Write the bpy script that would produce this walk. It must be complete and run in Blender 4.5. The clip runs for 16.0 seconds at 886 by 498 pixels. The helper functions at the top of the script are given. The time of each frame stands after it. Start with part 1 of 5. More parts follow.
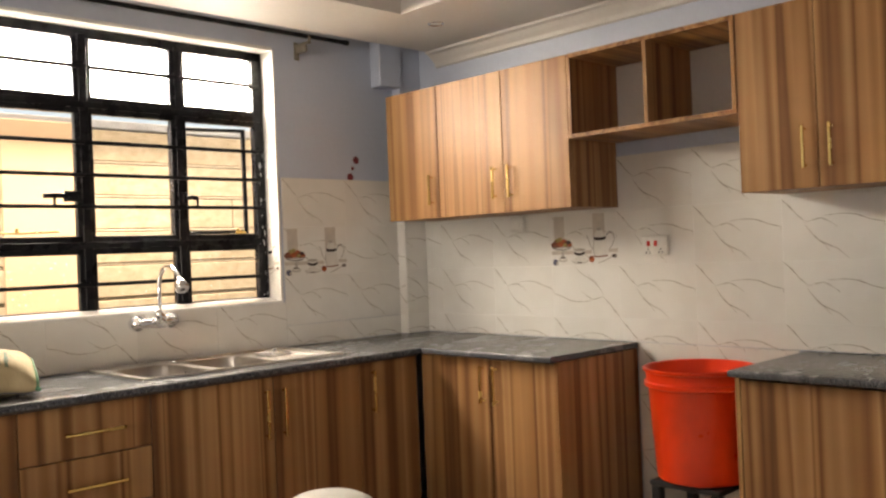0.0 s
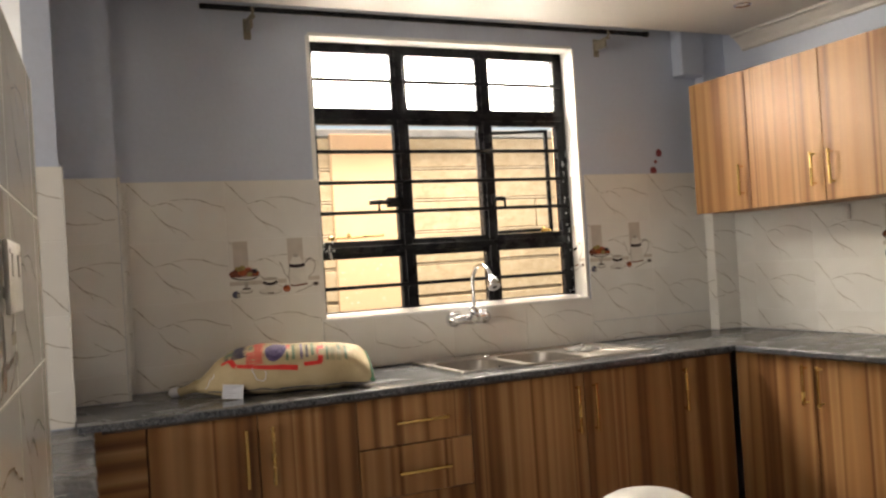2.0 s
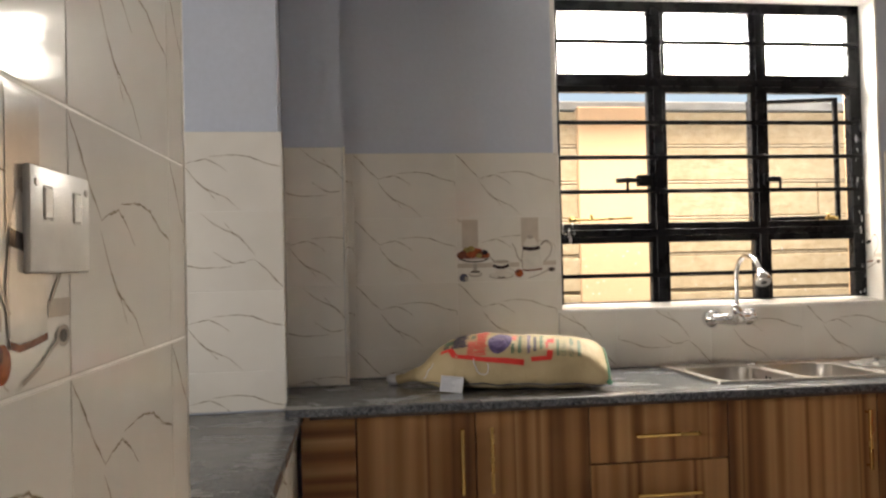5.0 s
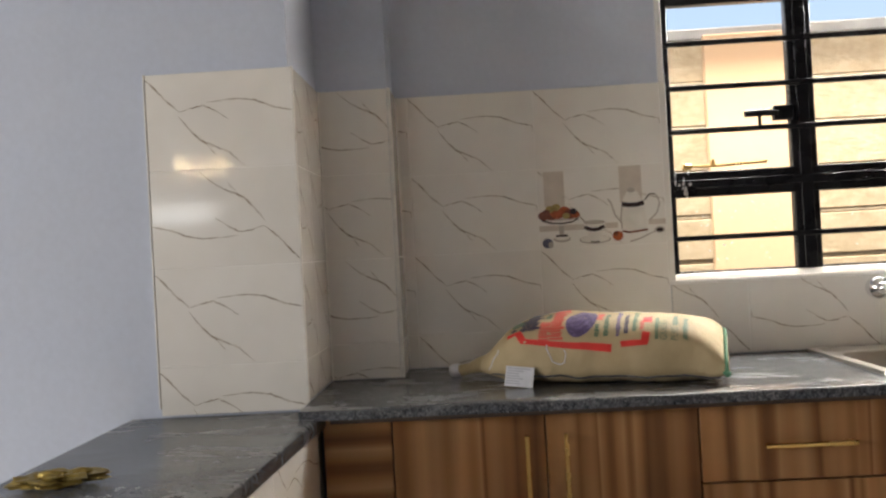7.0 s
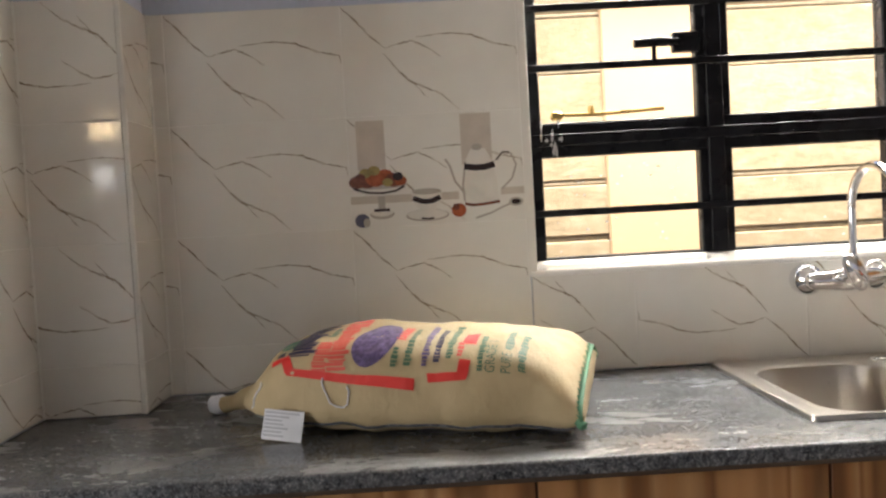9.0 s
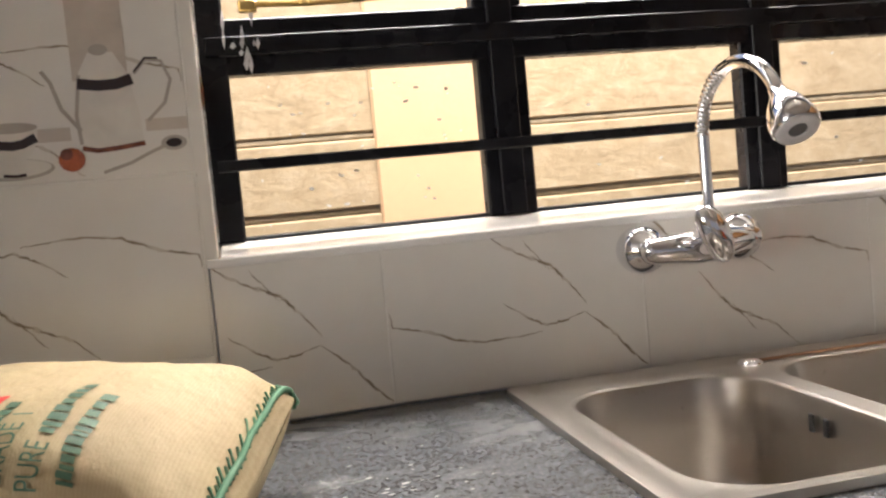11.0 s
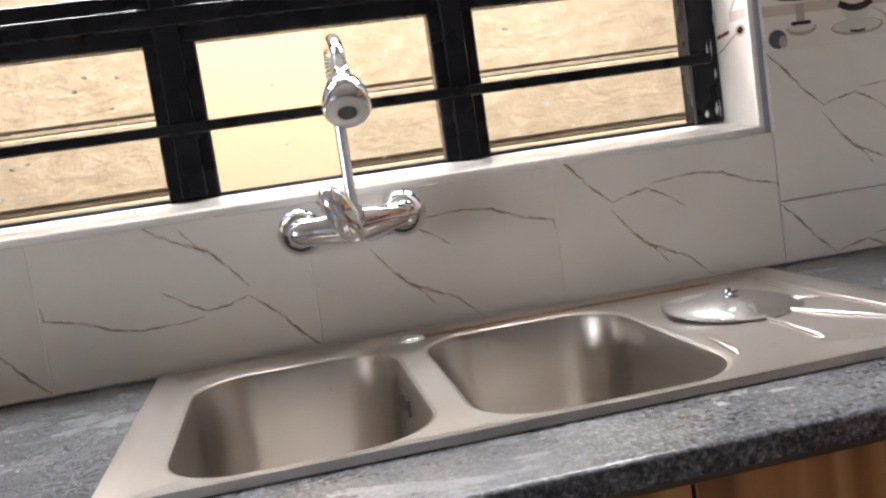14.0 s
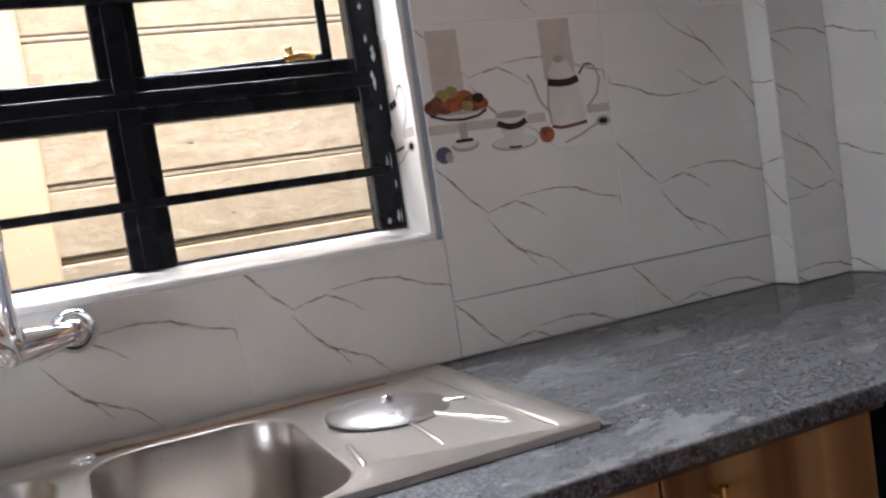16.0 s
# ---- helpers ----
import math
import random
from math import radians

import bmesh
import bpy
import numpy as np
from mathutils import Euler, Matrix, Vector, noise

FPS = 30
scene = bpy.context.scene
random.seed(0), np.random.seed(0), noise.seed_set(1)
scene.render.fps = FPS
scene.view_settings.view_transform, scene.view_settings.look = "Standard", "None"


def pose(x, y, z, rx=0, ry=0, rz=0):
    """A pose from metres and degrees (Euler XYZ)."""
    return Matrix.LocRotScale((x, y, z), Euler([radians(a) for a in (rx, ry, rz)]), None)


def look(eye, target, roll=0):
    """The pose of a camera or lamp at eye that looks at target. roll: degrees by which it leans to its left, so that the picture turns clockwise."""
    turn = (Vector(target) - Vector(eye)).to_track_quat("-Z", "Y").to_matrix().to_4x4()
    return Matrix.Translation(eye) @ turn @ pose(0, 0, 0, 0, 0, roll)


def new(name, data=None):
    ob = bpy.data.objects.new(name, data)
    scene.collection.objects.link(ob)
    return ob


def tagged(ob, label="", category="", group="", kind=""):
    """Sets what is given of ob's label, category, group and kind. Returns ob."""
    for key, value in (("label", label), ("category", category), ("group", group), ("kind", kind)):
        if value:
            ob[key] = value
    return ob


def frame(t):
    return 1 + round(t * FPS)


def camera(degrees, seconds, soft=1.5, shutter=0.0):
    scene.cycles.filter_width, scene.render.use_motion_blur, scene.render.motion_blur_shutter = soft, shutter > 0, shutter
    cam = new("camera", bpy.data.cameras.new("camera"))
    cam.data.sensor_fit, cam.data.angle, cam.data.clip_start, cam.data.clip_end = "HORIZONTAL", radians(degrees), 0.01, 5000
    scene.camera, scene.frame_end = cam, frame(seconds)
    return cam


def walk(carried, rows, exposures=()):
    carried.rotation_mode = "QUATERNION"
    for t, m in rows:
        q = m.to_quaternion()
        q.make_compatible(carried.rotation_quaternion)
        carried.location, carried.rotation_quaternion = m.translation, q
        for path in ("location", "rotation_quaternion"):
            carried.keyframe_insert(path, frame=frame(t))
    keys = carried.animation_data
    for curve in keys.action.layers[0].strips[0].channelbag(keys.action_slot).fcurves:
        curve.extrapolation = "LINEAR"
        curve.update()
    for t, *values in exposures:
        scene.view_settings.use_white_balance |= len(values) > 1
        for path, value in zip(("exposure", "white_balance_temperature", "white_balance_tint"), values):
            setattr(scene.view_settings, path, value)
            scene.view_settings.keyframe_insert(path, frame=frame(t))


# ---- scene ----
cam = camera(53.2, 16.0, soft=2.4)
PATH = [
    (0, (0.439, 0.12, 1.323), (1.824, 1.563, 1.332), -2.3),
    (0.5, (0.429, 0.122, 1.326), (1.696, 1.669, 1.334), -2.8),
    (1, (0.408, 0.119, 1.332), (1.546, 1.764, 1.351), -3.2),
    (1.5, (0.395, 0.125, 1.33), (1.373, 1.869, 1.364), -3.5),
    (2, (0.384, 0.131, 1.334), (1.228, 1.944, 1.365), -3.6),
    (2.5, (0.381, 0.116, 1.327), (1.127, 1.972, 1.365), -3.4),
    (3, (0.373, 0.107, 1.325), (0.997, 2.007, 1.369), -3.3),
    (3.5, (0.389, 0.104, 1.318), (0.909, 2.035, 1.359), -3.1),
    (4, (0.437, 0.18, 1.304), (0.89, 2.128, 1.333), -3.4),
    (4.5, (0.5, 0.349, 1.311), (0.878, 2.313, 1.349), -2.3),
    (7, (0.935, 1.1, 1.243), (0.855, 3.098, 1.252), -3.1),
    (7.5, (1.001, 1.267, 1.257), (0.829, 3.26, 1.278), -4.1),
    (8, (1.138, 1.428, 1.259), (0.882, 3.412, 1.245), -4.0),
    (8.5, (1.289, 1.616, 1.303), (1.077, 3.604, 1.241), -3.0),
    (9, (1.282, 1.865, 1.271), (1.325, 3.862, 1.181), -3.2),
    (11.5, (1.666, 2.72, 1.171), (2.139, 4.657, 1.019), -5.2),
    (12, (1.733, 2.769, 1.151), (2.281, 4.684, 0.976), -5.3),
    (12.5, (1.812, 2.747, 1.139), (2.36, 4.66, 0.939), -6.7),
    (13, (1.918, 2.669, 1.144), (2.321, 4.618, 0.938), -6.6),
    (13.5, (2.021, 2.575, 1.163), (2.364, 4.532, 0.93), -7.0),
    (14, (2.108, 2.51, 1.159), (2.455, 4.467, 0.935), -8.3),
    (14.5, (2.194, 2.47, 1.174), (2.611, 4.414, 0.961), -8.2),
    (15, (2.254, 2.442, 1.195), (2.76, 4.368, 1.002), -8.2),
    (15.5, (2.27, 2.424, 1.214), (2.944, 4.296, 1.022), -8.6),
    (16, (2.289, 2.389, 1.215), (3.073, 4.223, 1.057), -8.6),
]
EXPOSURES = [(0.0, 1.33, 7550, 12), (1.5, 1.13, 7300, 11), (3.5, 1.06, 7250, 10), (7.0, 1.22, 6600, 9), (8.0, 1.25, 6600, 9), (9.0, 1.43, 6600, 9), (11.5, 1.02, 6650, 13), (13.0, 1.09, 6400, 13), (14.5, 1.13, 5950, 13), (16.0, 1.06, 5700, 13)]
walk(cam, [(t, look(eye, target, roll)) for t, eye, target, roll in PATH], EXPOSURES)

# ---- world and light ----
world = bpy.data.worlds.new("world")
scene.world = world
world.use_nodes = True
wn = world.node_tree.nodes
sky = wn.new("ShaderNodeTexSky")
sky.sky_type, sky.sun_disc = "NISHITA", False
sky.air_density, sky.dust_density, sky.ozone_density = 1.0, 6.0, 0.4
sky.sun_elevation, sky.sun_rotation = radians(70), radians(180)
wn["Background"].inputs["Strength"].default_value = 0.15
world.node_tree.links.new(sky.outputs[0], wn["Background"].inputs["Color"])

sun = new("sun", bpy.data.lights.new("sun", "SUN"))
sun.data.energy, sun.data.angle, sun.data.color = 2.0, radians(0.6), (1.0, 0.94, 0.84)
sun.matrix_world = look((0, -3.6, 10), (0, 0, 0))


def area_lamp(name, eye, target, sx, sy, watts, colour):
    lamp = new(name, bpy.data.lights.new(name, "AREA"))
    lamp.data.shape, lamp.data.size, lamp.data.size_y, lamp.data.energy, lamp.data.color = "RECTANGLE", sx, sy, watts, colour
    lamp.matrix_world = look(eye, target)
    return lamp


# daylight in the living room's south window; the west lamp is added fill
area_lamp("living_south_daylight", (-2.22, -3.12, 1.76), (-2.22, 0, 1.76), 1.26, 0.23, 3.2, (0.97, 0.98, 1.0))
area_lamp("living_west_fill", (-4.30, 0.4, 1.6), (0, 0.4, 1.6), 1.8, 1.3, 62, (1.0, 0.97, 0.93))
# sky light in the upper lights of the kitchen window
area_lamp("kitchen_window_sky", (2.28, 4.225, 2.245), (2.28, 3.60, 0.995), 1.64, 0.40, 50, (1.0, 0.95, 0.88))


# ---- materials ----
class Nodes:
    def __init__(self, name, rough=0.5, metal=0.0):
        self.mat = bpy.data.materials.new(name)
        self.mat.use_nodes = True
        self.tree = self.mat.node_tree
        self.out = self.tree.nodes["Principled BSDF"]
        self.out.inputs["Roughness"].default_value = rough
        self.out.inputs["Metallic"].default_value = metal
        self.coords = self.tree.nodes.new("ShaderNodeTexCoord")

    def link(self, a, b):
        self.tree.links.new(a, b)

    def mapping(self, scale=(1, 1, 1), shift=False):
        m = self.tree.nodes.new("ShaderNodeMapping")
        m.inputs["Scale"].default_value = scale
        self.link(self.coords.outputs["Object"], m.inputs["Vector"])
        if shift:
            info = self.tree.nodes.new("ShaderNodeObjectInfo")
            mul = self.tree.nodes.new("ShaderNodeMath")
            mul.operation = "MULTIPLY"
            mul.inputs[1].default_value = 37.0
            self.link(info.outputs["Random"], mul.inputs[0])
            comb = self.tree.nodes.new("ShaderNodeCombineXYZ")
            for k in range(3):
                self.link(mul.outputs[0], comb.inputs[k])
            self.link(comb.outputs[0], m.inputs["Location"])
        return m.outputs[0]

    def noise(self, vec, scale, detail=4, rough=0.55, distort=0.0):
        n = self.tree.nodes.new("ShaderNodeTexNoise")
        n.inputs["Scale"].default_value, n.inputs["Detail"].default_value = scale, detail
        n.inputs["Roughness"].default_value, n.inputs["Distortion"].default_value = rough, distort
        self.link(vec, n.inputs["Vector"])
        return n.outputs[0]

    def ramp(self, fac, stops, interp="LINEAR"):
        r = self.tree.nodes.new("ShaderNodeValToRGB")
        r.color_ramp.interpolation = interp
        while len(r.color_ramp.elements) < len(stops):
            r.color_ramp.elements.new(0.5)
        for e, (p, c) in zip(r.color_ramp.elements, stops):
            e.position = p
            e.color = (*c, 1) if len(c) == 3 else c
        self.link(fac, r.inputs[0])
        return r.outputs[0]

    def mix(self, fac, a, b, mode="MIX"):
        m = self.tree.nodes.new("ShaderNodeMix")
        m.data_type, m.blend_type = "RGBA", mode
        for sock, v in ((m.inputs[0], fac), (m.inputs[6], a), (m.inputs[7], b)):
            if isinstance(v, (int, float)):
                sock.default_value = v
            elif isinstance(v, tuple):
                sock.default_value = (*v, 1)
            else:
                self.link(v, sock)
        return m.outputs[2]

    def colour(self, c):
        if isinstance(c, tuple):
            self.out.inputs["Base Color"].default_value = (*c, 1)
        else:
            self.link(c, self.out.inputs["Base Color"])
        return self

    def roughness(self, r):
        self.link(r, self.out.inputs["Roughness"])
        return self

    def bump(self, h, strength=0.2, distance=0.01):
        b = self.tree.nodes.new("ShaderNodeBump")
        b.inputs["Strength"].default_value, b.inputs["Distance"].default_value = strength, distance
        self.link(h, b.inputs["Height"])
        self.link(b.outputs[0], self.out.inputs["Normal"])
        return self


def grey(v):
    return (v, v, v)


def mat_paint(name, c, rough=0.55, vary=0.05):
    n = Nodes(name, rough)
    v = n.mapping()
    big = n.noise(v, 1.3, 3)
    fine = n.noise(v, 60, 3)
    lo = tuple(x * (1 - vary) for x in c)
    hi = tuple(min(1, x * (1 + vary)) for x in c)
    n.colour(n.mix(0.5, n.ramp(big, [(0.3, lo), (0.7, hi)]), n.ramp(fine, [(0.3, lo), (0.7, hi)])))
    return n.bump(fine, 0.06, 0.004).mat


def mat_wood(name, axis):
    n = Nodes(name, 0.44)
    n.out.inputs["Specular IOR Level"].default_value = 0.28
    scale = [5.4] * 3
    scale[axis] = 0.075
    v = n.mapping(tuple(scale), shift=True)
    bands = n.noise(v, 1.0, 2, 0.5, 0.08)
    fine = n.noise(n.mapping(tuple(x * 6 for x in scale), shift=True), 1.0, 4, 0.6)
    broad = n.noise(n.mapping(tuple(x * 0.45 for x in scale), shift=True), 1.0, 2, 0.5, 0.05)
    dark, brown, mid, tan, pale = (0.150, 0.064, 0.026), (0.255, 0.116, 0.046), (0.375, 0.184, 0.074), (0.465, 0.250, 0.105), (0.520, 0.300, 0.135)
    c = n.ramp(bands, [(0.25, tan), (0.31, dark), (0.36, mid), (0.41, pale), (0.445, brown), (0.47, dark), (0.495, mid), (0.53, tan), (0.565, brown), (0.59, pale), (0.635, mid), (0.67, dark), (0.71, tan)])
    c = n.mix(0.22, c, n.ramp(fine, [(0.3, (0.13, 0.052, 0.018)), (0.7, (0.44, 0.22, 0.080))]))
    c = n.mix(0.6, c, n.ramp(broad, [(0.38, (0.62, 0.55, 0.50)), (0.58, (1.0, 1.0, 1.0))]), "MULTIPLY")
    n.colour(c)
    n.roughness(n.ramp(fine, [(0.3, grey(0.40)), (0.7, grey(0.50))]))
    return n.bump(fine, 0.04, 0.002).mat


def mat_granite():
    n = Nodes("grey_granite", 0.25)
    v = n.mapping()
    speck = n.noise(v, 230, 3, 0.6)
    mid = n.noise(v, 105, 4, 0.65)
    big = n.noise(v, 7, 4, 0.6)
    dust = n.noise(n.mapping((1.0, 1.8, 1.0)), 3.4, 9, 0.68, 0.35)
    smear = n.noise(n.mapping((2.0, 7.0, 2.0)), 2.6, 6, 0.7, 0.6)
    base = n.ramp(speck, [(0.38, (0.014, 0.016, 0.020)), (0.50, (0.062, 0.068, 0.080)), (0.60, (0.150, 0.158, 0.172)), (0.67, (0.34, 0.34, 0.35))])
    base = n.mix(0.5, base, n.ramp(mid, [(0.36, (0.014, 0.016, 0.020)), (0.50, (0.064, 0.070, 0.083)), (0.64, (0.17, 0.178, 0.195))]))
    base = n.mix(0.45, base, n.ramp(big, [(0.3, grey(0.62)), (0.7, grey(1.0))]), "MULTIPLY")
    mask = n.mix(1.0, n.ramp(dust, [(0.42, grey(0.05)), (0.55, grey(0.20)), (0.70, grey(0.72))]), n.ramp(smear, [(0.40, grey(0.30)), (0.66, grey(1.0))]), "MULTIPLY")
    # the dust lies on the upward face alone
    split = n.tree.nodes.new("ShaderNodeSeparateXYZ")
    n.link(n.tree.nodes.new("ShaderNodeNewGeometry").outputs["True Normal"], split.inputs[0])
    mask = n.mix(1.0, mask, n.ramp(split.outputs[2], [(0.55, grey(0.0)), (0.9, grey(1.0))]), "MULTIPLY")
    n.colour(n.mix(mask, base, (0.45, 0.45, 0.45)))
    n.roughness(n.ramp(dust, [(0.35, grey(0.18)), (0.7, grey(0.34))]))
    return n.bump(speck, 0.05, 0.0015).mat


def mat_tile():
    n = Nodes("glazed_white_tile", 0.09)
    v = n.mapping(shift=True)
    cloud = n.noise(v, 4, 3)
    n.colour(n.ramp(cloud, [(0.35, (0.74, 0.715, 0.67)), (0.65, (0.80, 0.78, 0.74))]))
    n.roughness(n.ramp(n.noise(v, 14, 4), [(0.35, grey(0.05)), (0.7, grey(0.10))]))
    return n.bump(n.noise(v, 7, 2), 0.02, 0.006).mat


def mat_plain(name, c, rough=0.5, metal=0.0, vary=0.10, scale=18, bump=0.04):
    n = Nodes(name, rough, metal)
    v = n.mapping(shift=True)
    f = n.noise(v, scale, 5)
    n.colour(n.ramp(f, [(0.3, tuple(x * (1 - vary) for x in c)), (0.7, tuple(min(1, x * (1 + vary)) for x in c))]))
    n.roughness(n.ramp(n.noise(v, scale * 0.4, 3), [(0.3, grey(max(0.02, rough * 0.8))), (0.7, grey(min(1, rough * 1.2)))]))
    return n.bump(f, bump, 0.003).mat


def mat_steel():
    n = Nodes("brushed_steel", 0.3, 1.0)
    brush = n.noise(n.mapping((4, 320, 4)), 1.0, 2)
    stain = n.noise(n.mapping(), 2.2, 3, 0.5)
    spots = n.noise(n.mapping(), 55, 3, 0.6)
    c = n.mix(0.10, n.ramp(stain, [(0.35, (0.50, 0.46, 0.415)), (0.65, (0.56, 0.525, 0.485))]), n.ramp(brush, [(0.3, grey(0.44)), (0.7, grey(0.58))]))
    n.colour(n.mix(0.5, c, n.ramp(spots, [(0.66, grey(1.0)), (0.74, grey(0.72))]), "MULTIPLY"))
    n.roughness(n.mix(0.25, n.ramp(stain, [(0.3, grey(0.27)), (0.7, grey(0.32))]), n.ramp(brush, [(0.3, grey(0.24)), (0.7, grey(0.38))])))
    return n.mat


def mat_stone():
    n = Nodes("quarry_stone", 0.92)
    v = n.mapping(shift=True)
    a = n.noise(v, 2.6, 6, 0.62)
    b = n.noise(n.mapping((0.75, 1.0, 1.1), shift=True), 22, 9, 0.72, 0.3)
    chips = n.noise(n.mapping((0.6, 1.0, 1.3), shift=True), 11, 7, 0.66, 0.6)
    c = n.mix(0.5, n.ramp(a, [(0.3, (0.286, 0.212, 0.127)), (0.5, (0.344, 0.266, 0.168)), (0.7, (0.403, 0.315, 0.209))]), n.ramp(b, [(0.34, (0.227, 0.166, 0.098)), (0.5, (0.344, 0.266, 0.168)), (0.70, (0.462, 0.382, 0.279))]))
    c = n.mix(n.ramp(chips, [(0.62, grey(0.0)), (0.72, grey(0.5))]), c, (0.438, 0.376, 0.289))
    c = n.mix(n.ramp(chips, [(0.29, grey(0.5)), (0.36, grey(0.0))]), c, (0.170, 0.118, 0.069))
    n.colour(c)
    return n.bump(n.mix(0.5, b, chips), 0.6, 0.016).mat


def mat_sack():
    n = Nodes("woven_sack", 0.75)
    w = n.tree.nodes.new("ShaderNodeTexWave")
    w.inputs["Scale"].default_value = 110
    n.link(n.mapping((1, 0.2, 0.2)), w.inputs["Vector"])
    stain = n.noise(n.mapping(), 7, 5)
    c = n.ramp(stain, [(0.3, (0.37, 0.285, 0.155)), (0.7, (0.50, 0.395, 0.235))])
    n.colour(n.mix(0.10, c, n.ramp(w.outputs[0], [(0.2, (0.40, 0.31, 0.17)), (0.8, (0.66, 0.55, 0.36))])))
    return n.bump(n.noise(n.mapping((1.0, 0.6, 0.6)), 26, 6, 0.62), 0.6, 0.009).mat


def mat_glass():
    n = Nodes("window_glass", 0.02)
    n.colour((0.97, 0.98, 0.98))
    n.out.inputs["Transmission Weight"].default_value = 1.0
    n.out.inputs["IOR"].default_value = 1.02
    return n.mat


def mat_glow(name, c, strength):
    n = Nodes(name, 0.4)
    n.colour(c)
    n.out.inputs["Emission Color"].default_value = (*c, 1)
    n.out.inputs["Emission Strength"].default_value = strength
    return n.mat


BLUE = mat_paint("pale_blue_paint", (0.50, 0.55, 0.66))
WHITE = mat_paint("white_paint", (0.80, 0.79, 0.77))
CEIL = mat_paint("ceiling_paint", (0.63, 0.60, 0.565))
YELLOW = mat_paint("cream_render", (0.52, 0.345, 0.205), 0.8, 0.06)
CONCRETE = mat_plain("grey_concrete", (0.30, 0.29, 0.27), 0.9, 0, 0.2, 8, 0.3)
SCREED = mat_plain("floor_tile_beige", (0.60, 0.53, 0.44), 0.25, 0, 0.12, 5)
GROUT = mat_plain("tile_grout", (0.80, 0.785, 0.75), 0.7)
TILE = mat_tile()
VEIN = mat_plain("brown_vein_print", (0.26, 0.21, 0.155), 0.12, 0, 0.3, 60)
VEINSOFT = mat_plain("grey_vein_print", (0.57, 0.525, 0.465), 0.12, 0, 0.15, 40)
WOOD = mat_wood("walnut_laminate", 2)
WOOD_X = mat_wood("walnut_laminate_level", 0)
# near-black, paints the shade in door gaps and under the worktop's edge
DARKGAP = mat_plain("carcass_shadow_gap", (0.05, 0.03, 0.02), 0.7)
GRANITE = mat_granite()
STEEL = mat_steel()
CHROME = mat_plain("chrome", (0.78, 0.78, 0.80), 0.06, 1.0, 0.03)
LIDSTEEL = mat_plain("polished_steel", (0.62, 0.61, 0.60), 0.26, 1.0, 0.06)
DUST = mat_plain("plaster_dust", (0.42, 0.42, 0.41), 0.9, 0, 0.15, 50)
FACEPLATE = mat_plain("grey_spray_face", (0.50, 0.50, 0.52), 0.35, 0.3)
SEALANT = mat_plain("grimy_sealant", (0.11, 0.10, 0.09), 0.6, 0, 0.4, 60)
BRASS = mat_plain("brushed_brass", (0.72, 0.50, 0.18), 0.26, 1.0, 0.08)
BLACK = mat_plain("black_gloss_paint", (0.010, 0.010, 0.012), 0.28, 0, 0.3, 30)
BLACK.node_tree.nodes["Principled BSDF"].inputs["Specular IOR Level"].default_value = 0.14
SMEAR = mat_plain("white_paint_smear", (0.55, 0.57, 0.60), 0.6)
RUBBER = mat_plain("black_plastic", (0.02, 0.02, 0.022), 0.5)
STONE = mat_stone()
MORTAR = mat_plain("mortar", (0.30, 0.24, 0.165), 0.95, 0, 0.2, 30, 0.3)
SACK = mat_sack()
RED = mat_plain("red_plastic", (0.80, 0.045, 0.008), 0.32, 0, 0.04)
WHITEPLASTIC = mat_plain("white_plastic", (0.72, 0.70, 0.66), 0.4)
PRINTRED = mat_plain("red_sack_ink", (0.62, 0.025, 0.018), 0.6)
PRINTPINK = mat_plain("faded_red_ink", (0.60, 0.09, 0.065), 0.6)
PRINTBLUE = mat_plain("dark_blue_ink", (0.022, 0.018, 0.055), 0.6)
PRINTVIOLET = mat_plain("violet_ink", (0.10, 0.07, 0.17), 0.6, 0, 0.6, 120)
PRINTGREEN = mat_plain("green_ink", (0.07, 0.15, 0.09), 0.6)
PAPER = mat_plain("white_paper", (0.70, 0.71, 0.76), 0.7)
GREYINK = mat_plain("grey_ink", (0.46, 0.47, 0.52), 0.7)
FRUITRED = mat_plain("fruit_brown_red", (0.17, 0.055, 0.03), 0.12, 0, 0.5, 60)
ROSE = mat_plain("dark_rose_print", (0.21, 0.035, 0.045), 0.5, 0, 0.4, 90)
FRUITORANGE = mat_plain("fruit_orange", (0.33, 0.085, 0.03), 0.12, 0, 0.4, 60)
FRUITGREEN = mat_plain("fruit_yellow_green", (0.30, 0.23, 0.08), 0.12, 0, 0.3, 60)
CHINA = mat_plain("printed_china_white", (0.70, 0.67, 0.62), 0.12)
CHINASHADE = mat_plain("printed_china_shade", (0.42, 0.38, 0.34), 0.12)
PRINTTAN = mat_plain("printed_tan_panel", (0.56, 0.50, 0.44), 0.12)
PRINTDARK = mat_plain("printed_dark_band", (0.035, 0.022, 0.02), 0.12)
GLASS = mat_glass()
WARMBULB = mat_glow("warm_bulb", (1.0, 0.72, 0.40), 28)
BERRY = mat_plain("printed_berry", (0.10, 0.10, 0.15), 0.12)
CORDGREEN = mat_plain("green_thread", (0.07, 0.20, 0.11), 0.8)
GOLDFOIL = mat_plain("dull_gold", (0.30, 0.22, 0.06), 0.35, 0.7, 0.4, 40)
BROWNBAND = mat_plain("rust_stain", (0.32, 0.16, 0.075), 0.5, 0.4, 0.3, 40)


# ---- mesh helpers ----
def mesh_of(name, bm, materials):
    me = bpy.data.meshes.new(name)
    bmesh.ops.recalc_face_normals(bm, faces=bm.faces)
    bm.to_mesh(me)
    bm.free()
    for m in materials if isinstance(materials, (list, tuple)) else [materials]:
        me.materials.append(m)
    return me


def smooth(me, angle=40):
    me.shade_smooth()
    me.set_sharp_from_angle(angle=radians(angle))
    return me


